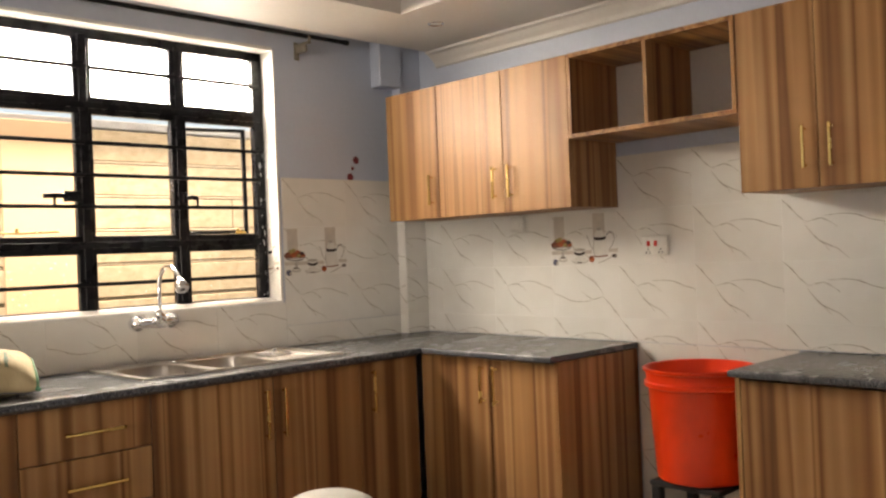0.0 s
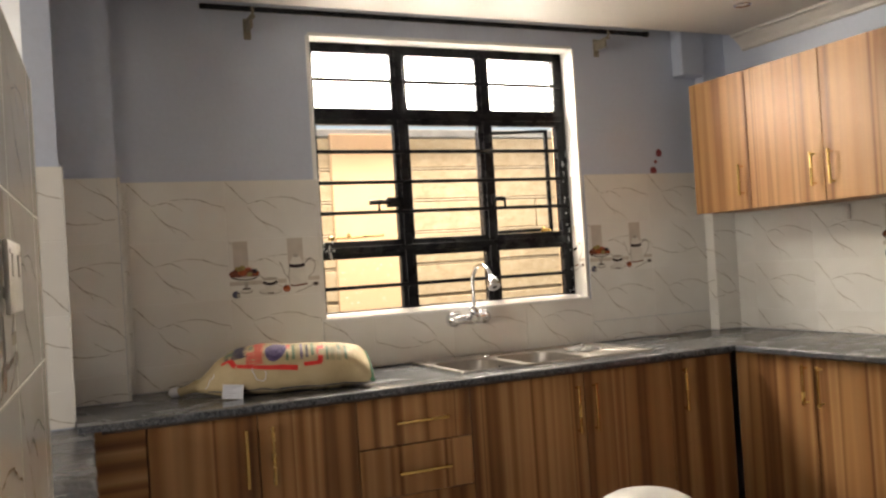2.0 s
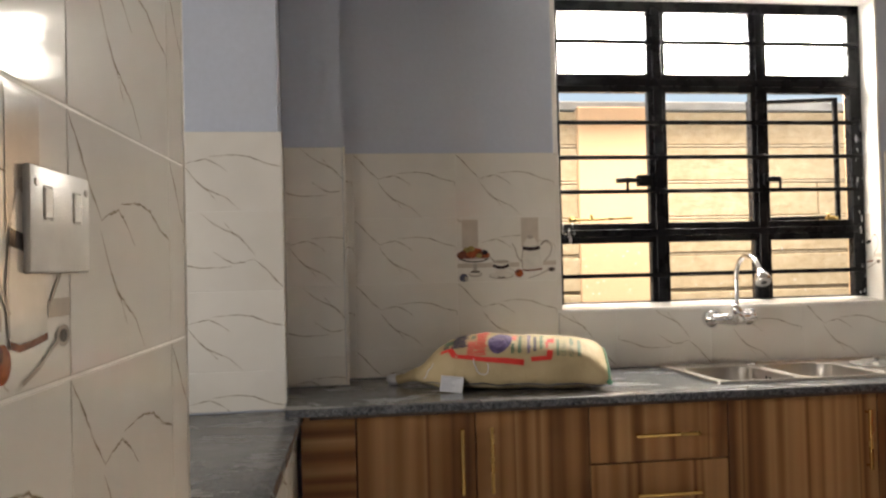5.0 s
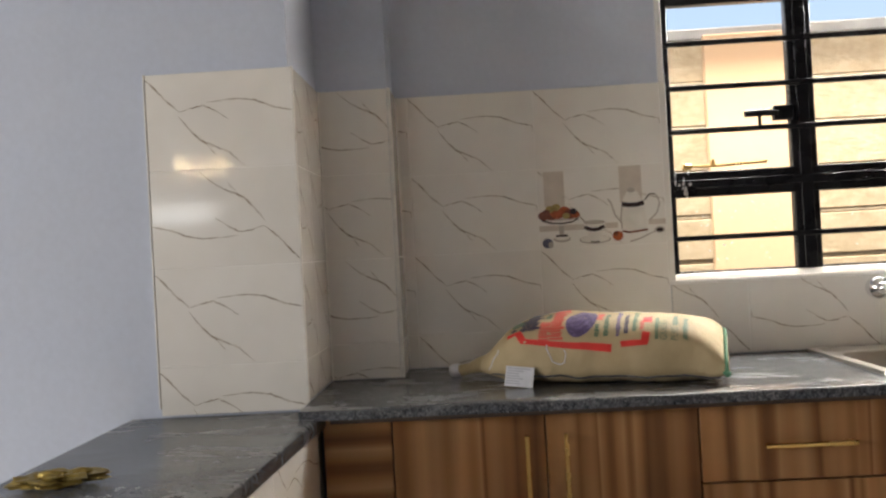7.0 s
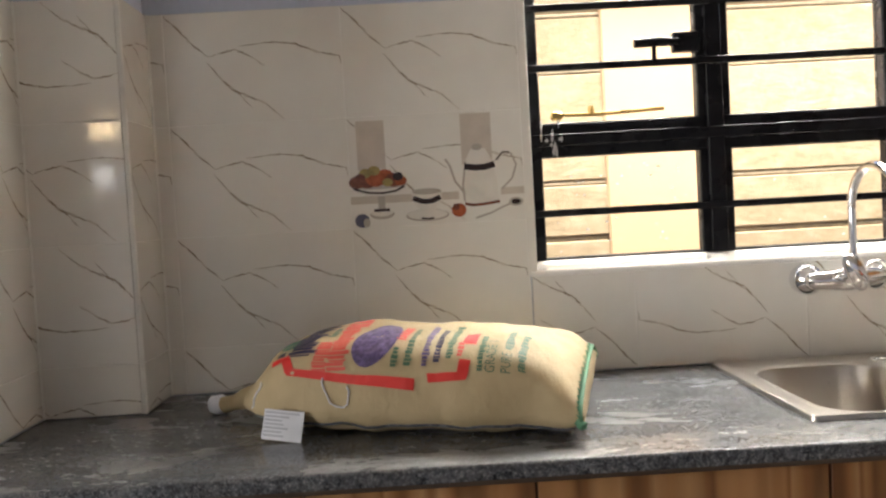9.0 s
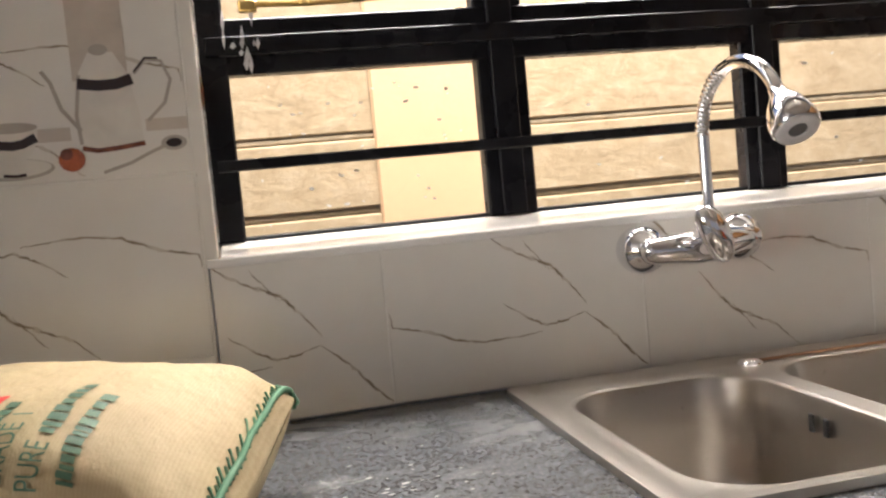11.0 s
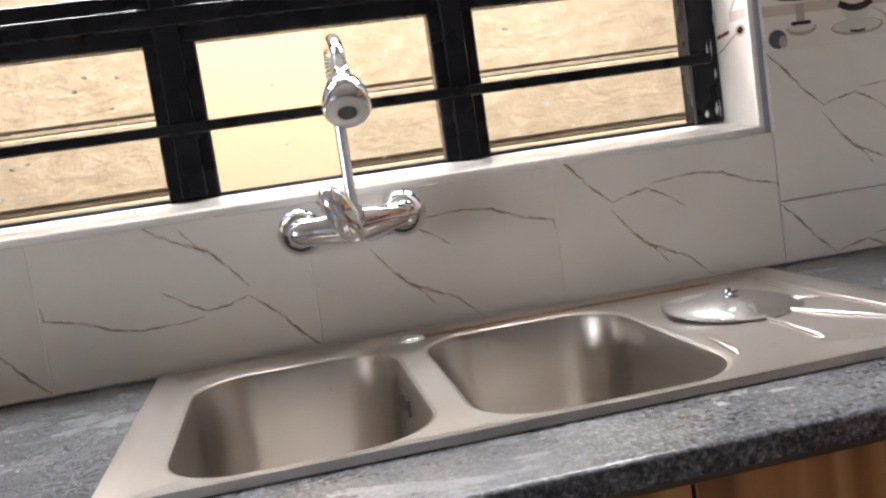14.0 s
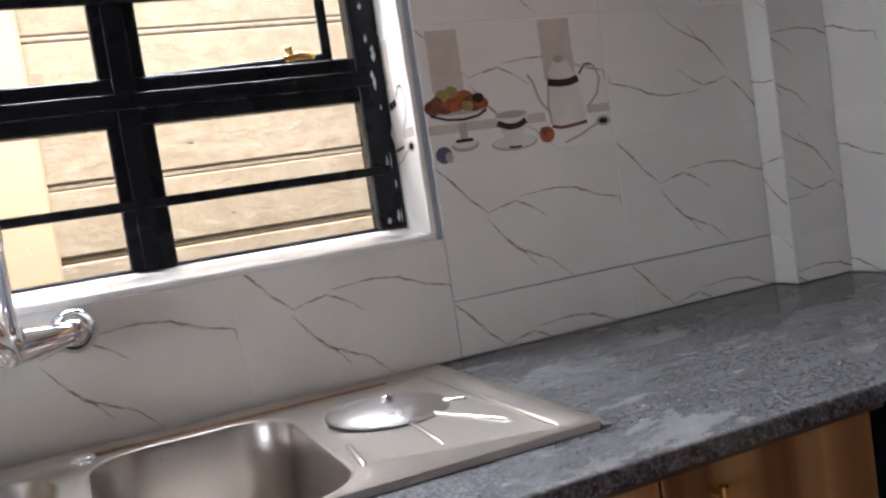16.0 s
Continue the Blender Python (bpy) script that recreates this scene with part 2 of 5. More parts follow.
def thing(name, bm, material, label="", category="", group="", kind="", at=None, soft=False):
    me = mesh_of(name, bm, material)
    if soft:
        smooth(me)
    ob = new(name, me)
    if at is not None:
        ob.matrix_world = at
    return tagged(ob, label, category, group, kind)


def empty(name, at, label, category, group="", kind=""):
    ob = new(name)
    ob.empty_display_size = 0.05
    ob.matrix_world = at
    return tagged(ob, label, category, group, kind)


def part(name, bm, material, parent, label="", soft=False, at=None):
    me = mesh_of(name, bm, material)
    if soft:
        smooth(me)
    ob = new(name, me)
    ob.parent = parent
    if at is not None:
        ob.matrix_basis = at
    return tagged(ob, label)


def part_mesh(name, me, parent, at, label=""):
    ob = new(name, me)
    ob.parent = parent
    ob.matrix_basis = at
    return tagged(ob, label)


def add_box(bm, x0, x1, y0, y1, z0, z1, bevel=0.0, segs=1, mat=0):
    r = bmesh.ops.create_cube(bm, size=1.0)
    vs = r["verts"]
    for v in vs:
        v.co = Vector(((x0 + x1) / 2 + v.co.x * (x1 - x0), (y0 + y1) / 2 + v.co.y * (y1 - y0), (z0 + z1) / 2 + v.co.z * (z1 - z0)))
    faces = {f for v in vs for f in v.link_faces}
    for f in faces:
        f.material_index = mat
    if bevel:
        edges = {e for v in vs for e in v.link_edges}
        r = bmesh.ops.bevel(bm, geom=list(edges), offset=bevel, segments=segs, affect="EDGES", profile=0.5)
        for f in r["faces"]:
            f.material_index = mat
    return bm


def box(x0, x1, y0, y1, z0, z1, bevel=0.0, segs=1):
    return add_box(bmesh.new(), x0, x1, y0, y1, z0, z1, bevel, segs)


def add_tube(bm, points, radius, sides=12, caps=True, mat=0):
    pts = [Vector(p) for p in points]
    rads = radius if isinstance(radius, (list, tuple)) else [radius] * len(pts)
    rings, up = [], None
    for i, p in enumerate(pts):
        d = (pts[min(i + 1, len(pts) - 1)] - pts[max(i - 1, 0)]).normalized()
        if up is None:
            up = d.orthogonal().normalized()
        up = (up - d * up.dot(d)).normalized()
        side = d.cross(up)
        rings.append([bm.verts.new(p + (up * math.cos(2 * math.pi * k / sides) + side * math.sin(2 * math.pi * k / sides)) * rads[i]) for k in range(sides)])
    for a, b in zip(rings, rings[1:]):
        for k in range(sides):
            bm.faces.new((a[k], a[(k + 1) % sides], b[(k + 1) % sides], b[k])).material_index = mat
    if caps:
        bm.faces.new(rings[0][::-1]).material_index = mat
        bm.faces.new(rings[-1]).material_index = mat
    return bm


def add_lathe(bm, profile, sides=40, m=None, mat=0):
    """profile: (radius, height) from bottom to top round z."""
    m = m or Matrix()
    rings = []
    for r, z in profile:
        if r < 1e-5:
            rings.append([bm.verts.new(m @ Vector((0, 0, z)))])
        else:
            rings.append([bm.verts.new(m @ Vector((r * math.cos(2 * math.pi * k / sides), r * math.sin(2 * math.pi * k / sides), z))) for k in range(sides)])
    for a, b in zip(rings, rings[1:]):
        for k in range(sides):
            j = (k + 1) % sides
            quad = [a[k], a[j], b[j], b[k]] if len(a) > 1 and len(b) > 1 else ([a[0], b[j], b[k]] if len(a) == 1 else [a[k], a[j], b[0]])
            bm.faces.new(quad).material_index = mat
    return bm


def add_poly(bm, pts, mat=0):
    f = bm.faces.new([bm.verts.new(p) for p in pts])
    f.material_index = mat
    return f


def add_ribbon(bm, pts, widths, mat=0, lift=0.0):
    """A flat stroke in the x-z plane, its y at lift."""
    left, right = [], []
    for i, (x, z) in enumerate(pts):
        a, b = pts[max(0, i - 1)], pts[min(len(pts) - 1, i + 1)]
        d = Vector((b[0] - a[0], b[1] - a[1])).normalized()
        w = widths[i] / 2
        left.append(bm.verts.new((x - d.y * w, lift, z + d.x * w)))
        right.append(bm.verts.new((x + d.y * w, lift, z - d.x * w)))
    for i in range(len(pts) - 1):
        bm.faces.new((left[i], right[i], right[i + 1], left[i + 1])).material_index = mat


# ---- setting: walls, floors, ceilings ----
W = 3.84          # face of the tiles on the window wall
RX = 3.82         # face of the tiles on the cabinet wall
CZ = 0.887       # worktop
CEILZ = 2.425
PICY = 0.971     # printed tile on the partition
TW, TH = 0.389, 0.2465
WIN = (1.52, 2.897, 1.12, 2.368)

bm = bmesh.new()
for x0, x1, z0, z1 in ((0.482, WIN[0], 0, 2.75), (WIN[1], 4.0, 0, 2.75), (WIN[0], WIN[1], 0, WIN[2] - 0.012), (WIN[0], WIN[1], WIN[3], 2.75)):
    add_box(bm, x0, x1, W + 0.010, 4.05, z0, z1)
wall_north = thing("wall_north", bm, BLUE, "pale blue painted kitchen window wall, tiled below", "wall", kind="structure")
wall_east = thing("wall_east", box(RX + 0.010, RX + 0.22, -3.0, W + 0.008, 0, 2.75), BLUE, "pale blue painted kitchen wall behind the cabinets", "wall", kind="structure")

bm = bmesh.new()
add_box(bm, -4.2, 0.480, 3.310, 3.84, 0, 2.75)
wall_pillar = thing("wall_living_north", bm, BLUE, "pale blue wall ending in a tiled pier beside the bar", "wall", kind="structure")
bm = bmesh.new()
add_box(bm, 0.482, 0.692, 3.675, W + 0.008, 0, 2.75)
chase_l = thing("wall_duct_west", bm, BLUE, "pale blue boxed pipe duct in the corner", "pipe duct", kind="structure")
chase_r = thing("wall_duct_east", box(3.672, RX + 0.008, 3.785, W + 0.008, 0, 2.75), BLUE, "pale blue boxed pipe duct in the corner", "pipe duct", kind="structure")
beam = thing("beam", box(3.520, 3.670, 3.765, W + 0.008, 2.238, 2.655, 0.004), BLUE, "short pale blue beam end below the ceiling", "beam", kind="structure")

partition = thing("wall_west", box(-0.20, -0.010, -2.5, 0.0, 0, 2.66, 0.003), BLUE, "pale blue partition wall, tiled towards the kitchen", "wall", kind="structure", at=pose(0.398, 1.842, 0, 0, 0, -4.3))
LW = (-2.86, -1.58, 1.64, 1.88)
bm = bmesh.new()
for x0, x1, z0, z1 in ((-4.2, LW[0], 0, 2.66), (LW[1], 4.0, 0, 2.66), (LW[0], LW[1], 0, LW[2]), (LW[0], LW[1], LW[3], 2.66)):
    add_box(bm, x0, x1, -3.2, -3.0, z0, z1)
wall_south = thing("wall_south", bm, BLUE, "pale blue living room wall with a high window", "wall", kind="structure")
window_2 = empty("window_2", pose(0, 0, 0), "black steel high window across the living room", "window", kind="structure")
for k in range(6):
    wx = LW[0] + (LW[1] - LW[0] - 0.03) * k / 5
    part("mullion", box(wx, wx + 0.03, -3.06, -3.03, LW[2], LW[3], 0.002), BLACK, window_2)
for wz in (LW[2], LW[3] - 0.03):
    part("window_frame", box(LW[0] + 0.03, LW[1] - 0.03, -3.058, -3.032, wz, wz + 0.03, 0.002), BLACK, window_2)
# unseen west wall; its window is added to let the fill lamp in
bm = bmesh.new()
for y0, y1, z0, z1 in ((-3.2, -0.55, 0, 2.66), (1.35, 3.84, 0, 2.66), (-0.55, 1.35, 0, 0.92), (-0.55, 1.35, 2.28, 2.66)):
    add_box(bm, -4.4, -4.2, y0, y1, z0, z1)
wall_living_west = thing("wall_living_west", bm, BLUE, "unseen pale blue living room wall with an opening added for light", "wall", kind="structure")
added_window = empty("added_window", pose(0, 0, 0), "unseen black steel window added to light the living room", "window", kind="structure")
for k in range(4):
    wy = -0.55 + 1.87 * k / 3
    part("mullion", box(-4.26, -4.23, wy, wy + 0.03, 0.92, 2.28, 0.002), BLACK, added_window)
for wz in (0.92, 1.85, 2.25):
    part("window_frame", box(-4.258, -4.232, -0.52, 1.32, wz, wz + 0.03, 0.002), BLACK, added_window)
floor = thing("floor", box(-4.4, 4.0, -3.2, 4.05, -0.15, 0.0), SCREED, "beige tiled floor", "floor", kind="structure")
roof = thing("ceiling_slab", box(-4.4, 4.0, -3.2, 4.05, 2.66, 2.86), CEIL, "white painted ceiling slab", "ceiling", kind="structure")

# hung gypsum ceiling of the kitchen, with a raised tray in its middle
TRAY = (1.0, 3.14, -0.9, 3.15)
bm = bmesh.new()
for x0, x1, y0, y1 in ((0.44, RX, TRAY[3], 3.64), (0.44, RX, -1.2, TRAY[2]), (0.44, TRAY[0], TRAY[2], TRAY[3]), (TRAY[1], RX, TRAY[2], TRAY[3])):
    add_box(bm, x0, x1, y0, y1, CEILZ, CEILZ + 0.13)
add_box(bm, TRAY[0] - 0.02, TRAY[1] + 0.02, TRAY[2] - 0.02, TRAY[3] + 0.02, CEILZ + 0.132, CEILZ + 0.15)
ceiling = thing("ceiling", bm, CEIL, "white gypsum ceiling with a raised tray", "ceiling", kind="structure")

bm = bmesh.new()
prof = ((0.0, 0.0), (0.085, 0.0), (0.085, -0.012), (0.062, -0.018), (0.045, -0.035), (0.022, -0.055), (0.014, -0.075), (0.0, -0.08))
for y0, y1 in ((-1.2, 3.64),):
    a = [bm.verts.new((RX + 0.008 - p, y0, CEILZ - 0.001 + q)) for p, q in prof]
    b = [bm.verts.new((RX + 0.008 - p, y1, CEILZ - 0.001 + q)) for p, q in prof]
    for i in range(len(prof)):
        j = (i + 1) % len(prof)
        bm.faces.new((a[i], a[j], b[j], b[i]))
    bm.faces.new(a)
    bm.faces.new(b[::-1])
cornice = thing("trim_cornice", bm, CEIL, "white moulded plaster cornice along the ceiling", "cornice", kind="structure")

# ---- outdoors: boundary wall seen through the window ----
ground = thing("ground", box(-400, 400, 4.05, 400, -0.35, -0.2), CONCRETE, "grey concrete ground outside", "ground", kind="structure")
ground_s = thing("ground_south", box(-400, 400, -400, -3.2, -0.35, -0.2), CONCRETE, "grey concrete ground outside", "ground", kind="structure")
EY = 4.80
boundary = thing("wall_boundary", box(-2.0, 7.0, EY + 0.02, EY + 0.2, -0.2, 2.06), MORTAR, "tan quarry stone boundary wall with cream columns", "wall", kind="structure")
for k, cx in enumerate((-1.05, 1.897, 4.79)):
    part("column", box(cx, cx + 0.39, EY - 0.035, EY + 0.02, -0.2, 2.08, 0.006), YELLOW, boundary, "smooth cream rendered column")
part("coping", box(-2.0, 7.0, EY - 0.02, EY + 0.24, 2.062, 2.11, 0.006), CONCRETE, boundary, "grey concrete coping")
rnd = random.Random(5)
CH = 0.183
for row in range(12):
    z0 = 1.149 - 7 * CH + row * CH
    if z0 < -0.25:
        continue
    x = -2.0 + rnd.uniform(0, 0.3)
    while x < 6.9:
        w = rnd.uniform(2.4, 3.4)
        if z0 + CH < 2.08:
            ob = part("stone", box(-w / 2 + 0.004, w / 2 - 0.004, -0.02, 0.02, 0.009, CH - 0.009, 0.004), STONE, boundary, at=pose(x + w / 2, EY + rnd.uniform(-0.008, 0.004), z0))
        x += w
for row in range(12):
    z0 = 1.149 - 7 * CH + row * CH
    if -0.2 < z0 < 2.05:
        part("pointing", box(-2.0, 7.0, EY - 0.019, EY + 0.015, z0 - 0.007, z0 + 0.007, 0.004), MORTAR, boundary, "raised mortar pointing")

# ---- window over the sink ----
FY = 3.965
window = empty("window_1", pose(0, 0, 0), "black steel casement window with burglar bars, ajar", "window", kind="structure")
x0, x1, z0, z1 = 1.522, 2.890, 1.135, 2.366
MUL = (1.945, 2.024, 2.392, 2.468)
bm = bmesh.new()
add_box(bm, x0, x0 + 0.050, FY - 0.02, FY + 0.02, z0, z1, 0.003)
add_box(bm, x1 - 0.055, x1, FY - 0.02, FY + 0.02, z0, z1, 0.003)
add_box(bm, x0, x1, FY - 0.02, FY + 0.02, z1 - 0.048, z1, 0.003)
add_box(bm, x0, x1, FY - 0.01, FY + 0.02, z0 - 0.008, z0 + 0.006, 0.002)
part("window_frame", bm, BLACK, window, "black painted steel frame")
for a, b in ((MUL[0], MUL[1]), (MUL[2], MUL[3])):
    bm = bmesh.new()
    add_box(bm, a, b, FY - 0.016, FY + 0.016, z0, z1 - 0.02, 0.003)
    add_box(bm, a + 0.02, b - 0.02, FY - 0.026, FY - 0.014, z0 + 0.002, z1 - 0.03, 0.002)
    part("mullion", bm, BLACK, window)
for a, b in ((1.377, 1.458), (1.990, 2.066)):
    bm = bmesh.new()
    add_box(bm, x0 + 0.01, x1 - 0.01, FY - 0.018, FY + 0.018, a, b, 0.003)
    add_box(bm, x0 + 0.02, x1 - 0.02, FY - 0.027, FY - 0.016, (a + b) / 2 - 0.014, (a + b) / 2 + 0.014, 0.002)
    part("transom", bm, BLACK, window)
for z in (1.246, 1.585, 1.723, 1.864, 2.192):
    part("burglar_bar", box(x0 + 0.02, x1 - 0.02, FY - 0.034, FY - 0.022, z - 0.0085, z + 0.0085, 0.002), BLACK, window)
cols = ((x0 + 0.050, MUL[0]), (MUL[1], MUL[2]), (MUL[3], x1 - 0.045))
for k, (a, b) in enumerate(cols):
    for c, d in ((z0 + 0.006, 1.377), (1.458, 1.990), (2.066, z1 - 0.046)):
        if k == 2 and 1.4 < c < 1.5:
            continue
        pane = part("pane", box(a - 0.004, b + 0.004, FY + 0.004, FY + 0.008, c - 0.004, d + 0.004), GLASS, window, "clear dusty glass")
        pane.visible_shadow = False
# white plaster splashes dried on the glass
bm = bmesh.new()
rs = random.Random(14)
for k in range(60):
    cx, cz = (rs.uniform(1.60, 1.92), rs.uniform(1.15, 1.36)) if k % 3 else (rs.uniform(2.05, 2.80), rs.uniform(1.15, 1.36))
    if 2.38 < cx < 2.48:
        continue
    r, tilt = rs.uniform(0.0008, 0.0026), rs.uniform(-0.6, 0.6)
    pts = []
    for q in range(7):
        a = q * 2 * math.pi / 7
        d = r * rs.uniform(0.5, 1.2)
        pts.append((cx + d * math.cos(a) * 2.2, FY + 0.0034, cz + d * math.sin(a) + d * math.cos(a) * tilt))
    add_poly(bm, pts)
part("plaster_splashes", bm, SMEAR, window, "dried white plaster splashes on the panes")
# the casement on the hinge side stands ajar
cw = x1 - 0.045 - MUL[3]
bm = bmesh.new()
for a, b, c, d in ((-cw, -cw + 0.016, 0, 0.52), (-0.018, 0, 0, 0.52), (-cw, 0, 0, 0.016), (-cw, 0, 0.504, 0.52)):
    add_box(bm, a, b, -0.012, 0.012, c, d, 0.002)
casement = part("casement", bm, BLACK, window, "black casement leaf standing ajar", at=pose(x1 - 0.078, FY + 0.035, 1.462, 0, 0, -14))
pane = part("pane", box(-cw + 0.012, -0.012, -0.002, 0.002, 0.012, 0.506), GLASS, casement)
pane.visible_shadow = False
# handles and stays
for hx, sgn in ((MUL[0] - 0.046, -1), (MUL[2] + 0.05, 1)):
    bm = bmesh.new()
    L = 0.105 if sgn < 0 else 0.055
    add_tube(bm, [(hx, FY - 0.04, 1.628), (hx + sgn * L * 0.5, FY - 0.046, 1.630), (hx + sgn * L, FY - 0.045, 1.628)], [0.010, 0.012, 0.011], 10)
    add_box(bm, hx + sgn * 0.058 - 0.005, hx + sgn * 0.058 + 0.005, FY - 0.046, FY - 0.036, 1.580, 1.626, 0.002)
    add_box(bm, hx - 0.012, hx + (0.050 if sgn < 0 else 0.012), FY - 0.04, FY - 0.014, 1.605, 1.652, 0.003)
    part("window_handle", bm, BLACK, window, "black casement fastener", soft=True)
bm = bmesh.new()
add_tube(bm, [(1.615, FY - 0.030, 1.474), (1.70, FY - 0.032, 1.472), (1.86, FY - 0.03, 1.478)], 0.0045, 8)
add_tube(bm, [(1.69, FY - 0.030, 1.470), (1.69, FY - 0.030, 1.492)], [0.010, 0.006], 10)
add_box(bm, 1.595, 1.622, FY - 0.036, FY - 0.02, 1.463, 1.482, 0.003)
part("casement_stay", bm, BRASS, window, "brass casement stay", soft=True)
bm = bmesh.new()
add_tube(bm, [(2.702, FY - 0.034, 1.462), (2.728, FY - 0.036, 1.466), (2.757, FY - 0.030, 1.463)], [0.007, 0.009, 0.006], 10)
add_tube(bm, [(2.717, FY - 0.036, 1.466), (2.711, FY - 0.038, 1.482)], [0.004, 0.008], 10)
part("casement_stay", bm, BRASS, window, "paint spattered brass casement stay", soft=True)
bm = bmesh.new()
rs = random.Random(3)
for k in range(46):
    cx, cz = (2.862 + rs.uniform(-0.012, 0.026), rs.uniform(1.14, 1.9)) if k % 4 else (1.575 + rs.uniform(-0.02, 0.045), rs.uniform(1.385, 1.46))
    sx, sz = rs.uniform(0.001, 0.005), rs.uniform(0.004, 0.024)
    add_poly(bm, [(cx - sx, FY - 0.0285, cz), (cx, FY - 0.0285, cz - sz * rs.uniform(0.5, 1)), (cx + sx, FY - 0.0285, cz + sz * 0.1), (cx + sx * 0.2, FY - 0.0285, cz + sz)])
part("paint_smears", bm, SMEAR, window, "white paint smears on the frame")
# inner reveal and sill
part("reveal_tile", box(WIN[1] - 0.007, WIN[1] + 0.006, W + 0.0006, 4.0, WIN[2], 1.730, 0.002), TILE, window, "white glazed tile reveal")
part("reveal_tile", box(WIN[0] - 0.006, WIN[0] + 0.014, W + 0.0006, 4.0, WIN[2], 1.730, 0.002), TILE, window, "white glazed tile reveal")
for a, b in ((WIN[1] - 0.005, WIN[1] + 0.006), (WIN[0] - 0.006, WIN[0] + 0.013)):
    part("reveal", box(a, b, W + 0.006, 4.0, 1.731, WIN[3] - 0.004, 0.002), WHITE, window, "white painted reveal")
part("reveal_head", box(WIN[0] + 0.006, WIN[1] - 0.006, W + 0.006, 3.985, WIN[3] - 0.006, WIN[3] + 0.01, 0.002), WHITE, window, "white painted reveal head")
bm = box(WIN[0] - 0.003, WIN[1] + 0.003, W - 0.004, W + 0.006, WIN[2] - 0.012, WIN[2], 0.003, 2)
part("sill_trim", bm, WHITE, window, "white tile edge trim", soft=True)
bm = box(WIN[0] + 0.015, WIN[1] - 0.008, W + 0.006, FY - 0.008, WIN[2] - 0.011, WIN[2], 0.002)
for v in bm.verts:
    if v.co.z > WIN[2] - 0.004:
        v.co.z += 0.016 * (v.co.y - W) / (FY - W)
part("window_sill", bm, TILE, window, "white glazed tile sill, sloping")
part("outer_sill", box(WIN[0], WIN[1], FY + 0.022, 4.10, WIN[2] - 0.03, WIN[2] + 0.010, 0.004), YELLOW, window, "cream rendered outer sill")
part("outer_reveal", box(2.880, 2.889, 4.002, 4.06, WIN[2] - 0.004, WIN[3], 0.003), YELLOW, window, "cream rendered outer reveal")

# curtain rod
rod = empty("curtain_rod", pose(0, 0, 0), "black metal curtain rod on beige brackets", "curtain rod")
bm = bmesh.new()
add_tube(bm, [(1.05, 3.745, 2.432), (3.275, 3.745, 2.432)], 0.0115, 12)
add_tube(bm, [(3.268, 3.745, 2.432), (3.292, 3.745, 2.432)], 0.0145, 12)
part("rod", bm, BLACK, rod, soft=True)
for bx in (1.262, 3.04):
    bm = bmesh.new()
    add_box(bm, bx - 0.016, bx + 0.016, W + 0.002, W + 0.010, 2.33, 2.42, 0.003)
    add_box(bm, bx - 0.012, bx + 0.012, 3.735, W + 0.004, 2.395, 2.407, 0.002)
    add_tube(bm, [(bx, 3.745, 2.40), (bx, 3.727, 2.418), (bx, 3.738, 2.438)], 0.006, 8)
    add_box(bm, bx - 0.006, bx + 0.006, 3.76, W + 0.004, 2.36, 2.398, 0.002)
    part("bracket", bm, mat_plain("beige_bracket", (0.20, 0.17, 0.13), 0.5) if bx < 2 else bpy.data.materials["beige_bracket"], rod)

# downlight in the hung ceiling
down = empty("downlight", pose(3.38, 3.17, CEILZ), "small unlit round recessed downlight in the ceiling", "downlight")
part("ring", add_lathe(bmesh.new(), [(0.026, -0.001), (0.040, -0.001), (0.042, -0.004), (0.038, -0.007), (0.027, -0.004), (0.026, -0.001)], 28), CHROME, down, soft=True)
part("lens", add_lathe(bmesh.new(), [(0.0, -0.003), (0.026, -0.002)], 24), WHITEPLASTIC, down)

# ---- worktops ----
FRONT = 3.168     # front edge of the worktop under the window
THICK = 0.024     # granite slab
SX0, SX1, SY0, SY1 = 1.903, 2.852, 3.292, 3.810


RF = 3.200        # front edge of the worktop along the cabinet wall
bm = bmesh.new()
outline = [(0.545, FRONT), (RF, FRONT), (RF, 2.400), (RX, 2.400), (RX, W), (0.491, W), (0.491, FRONT + 0.002)]
hole = [(SX0 + 0.02, SY0 + 0.02), (SX1 - 0.02, SY0 + 0.02), (SX1 - 0.02, SY1 - 0.02), (SX0 + 0.02, SY1 - 0.02)]


def prism_with_hole(bm, outer, inner, z0, z1):
    loops = []
    for pts in (outer, inner):
        loops.append(([bm.verts.new((x, y, z0)) for x, y in pts], [bm.verts.new((x, y, z1)) for x, y in pts]))
    for lo, hi in loops:
        n = len(lo)
        for i in range(n):
            bm.faces.new((lo[i], lo[(i + 1) % n], hi[(i + 1) % n], hi[i]))
    for k in (0, 1):
        edges = []
        for lp in loops:
            vs = lp[k]
            edges += [bm.edges.get((vs[i], vs[(i + 1) % len(vs)])) for i in range(len(vs))]
        bmesh.ops.triangle_fill(bm, edges=edges, use_beauty=True)


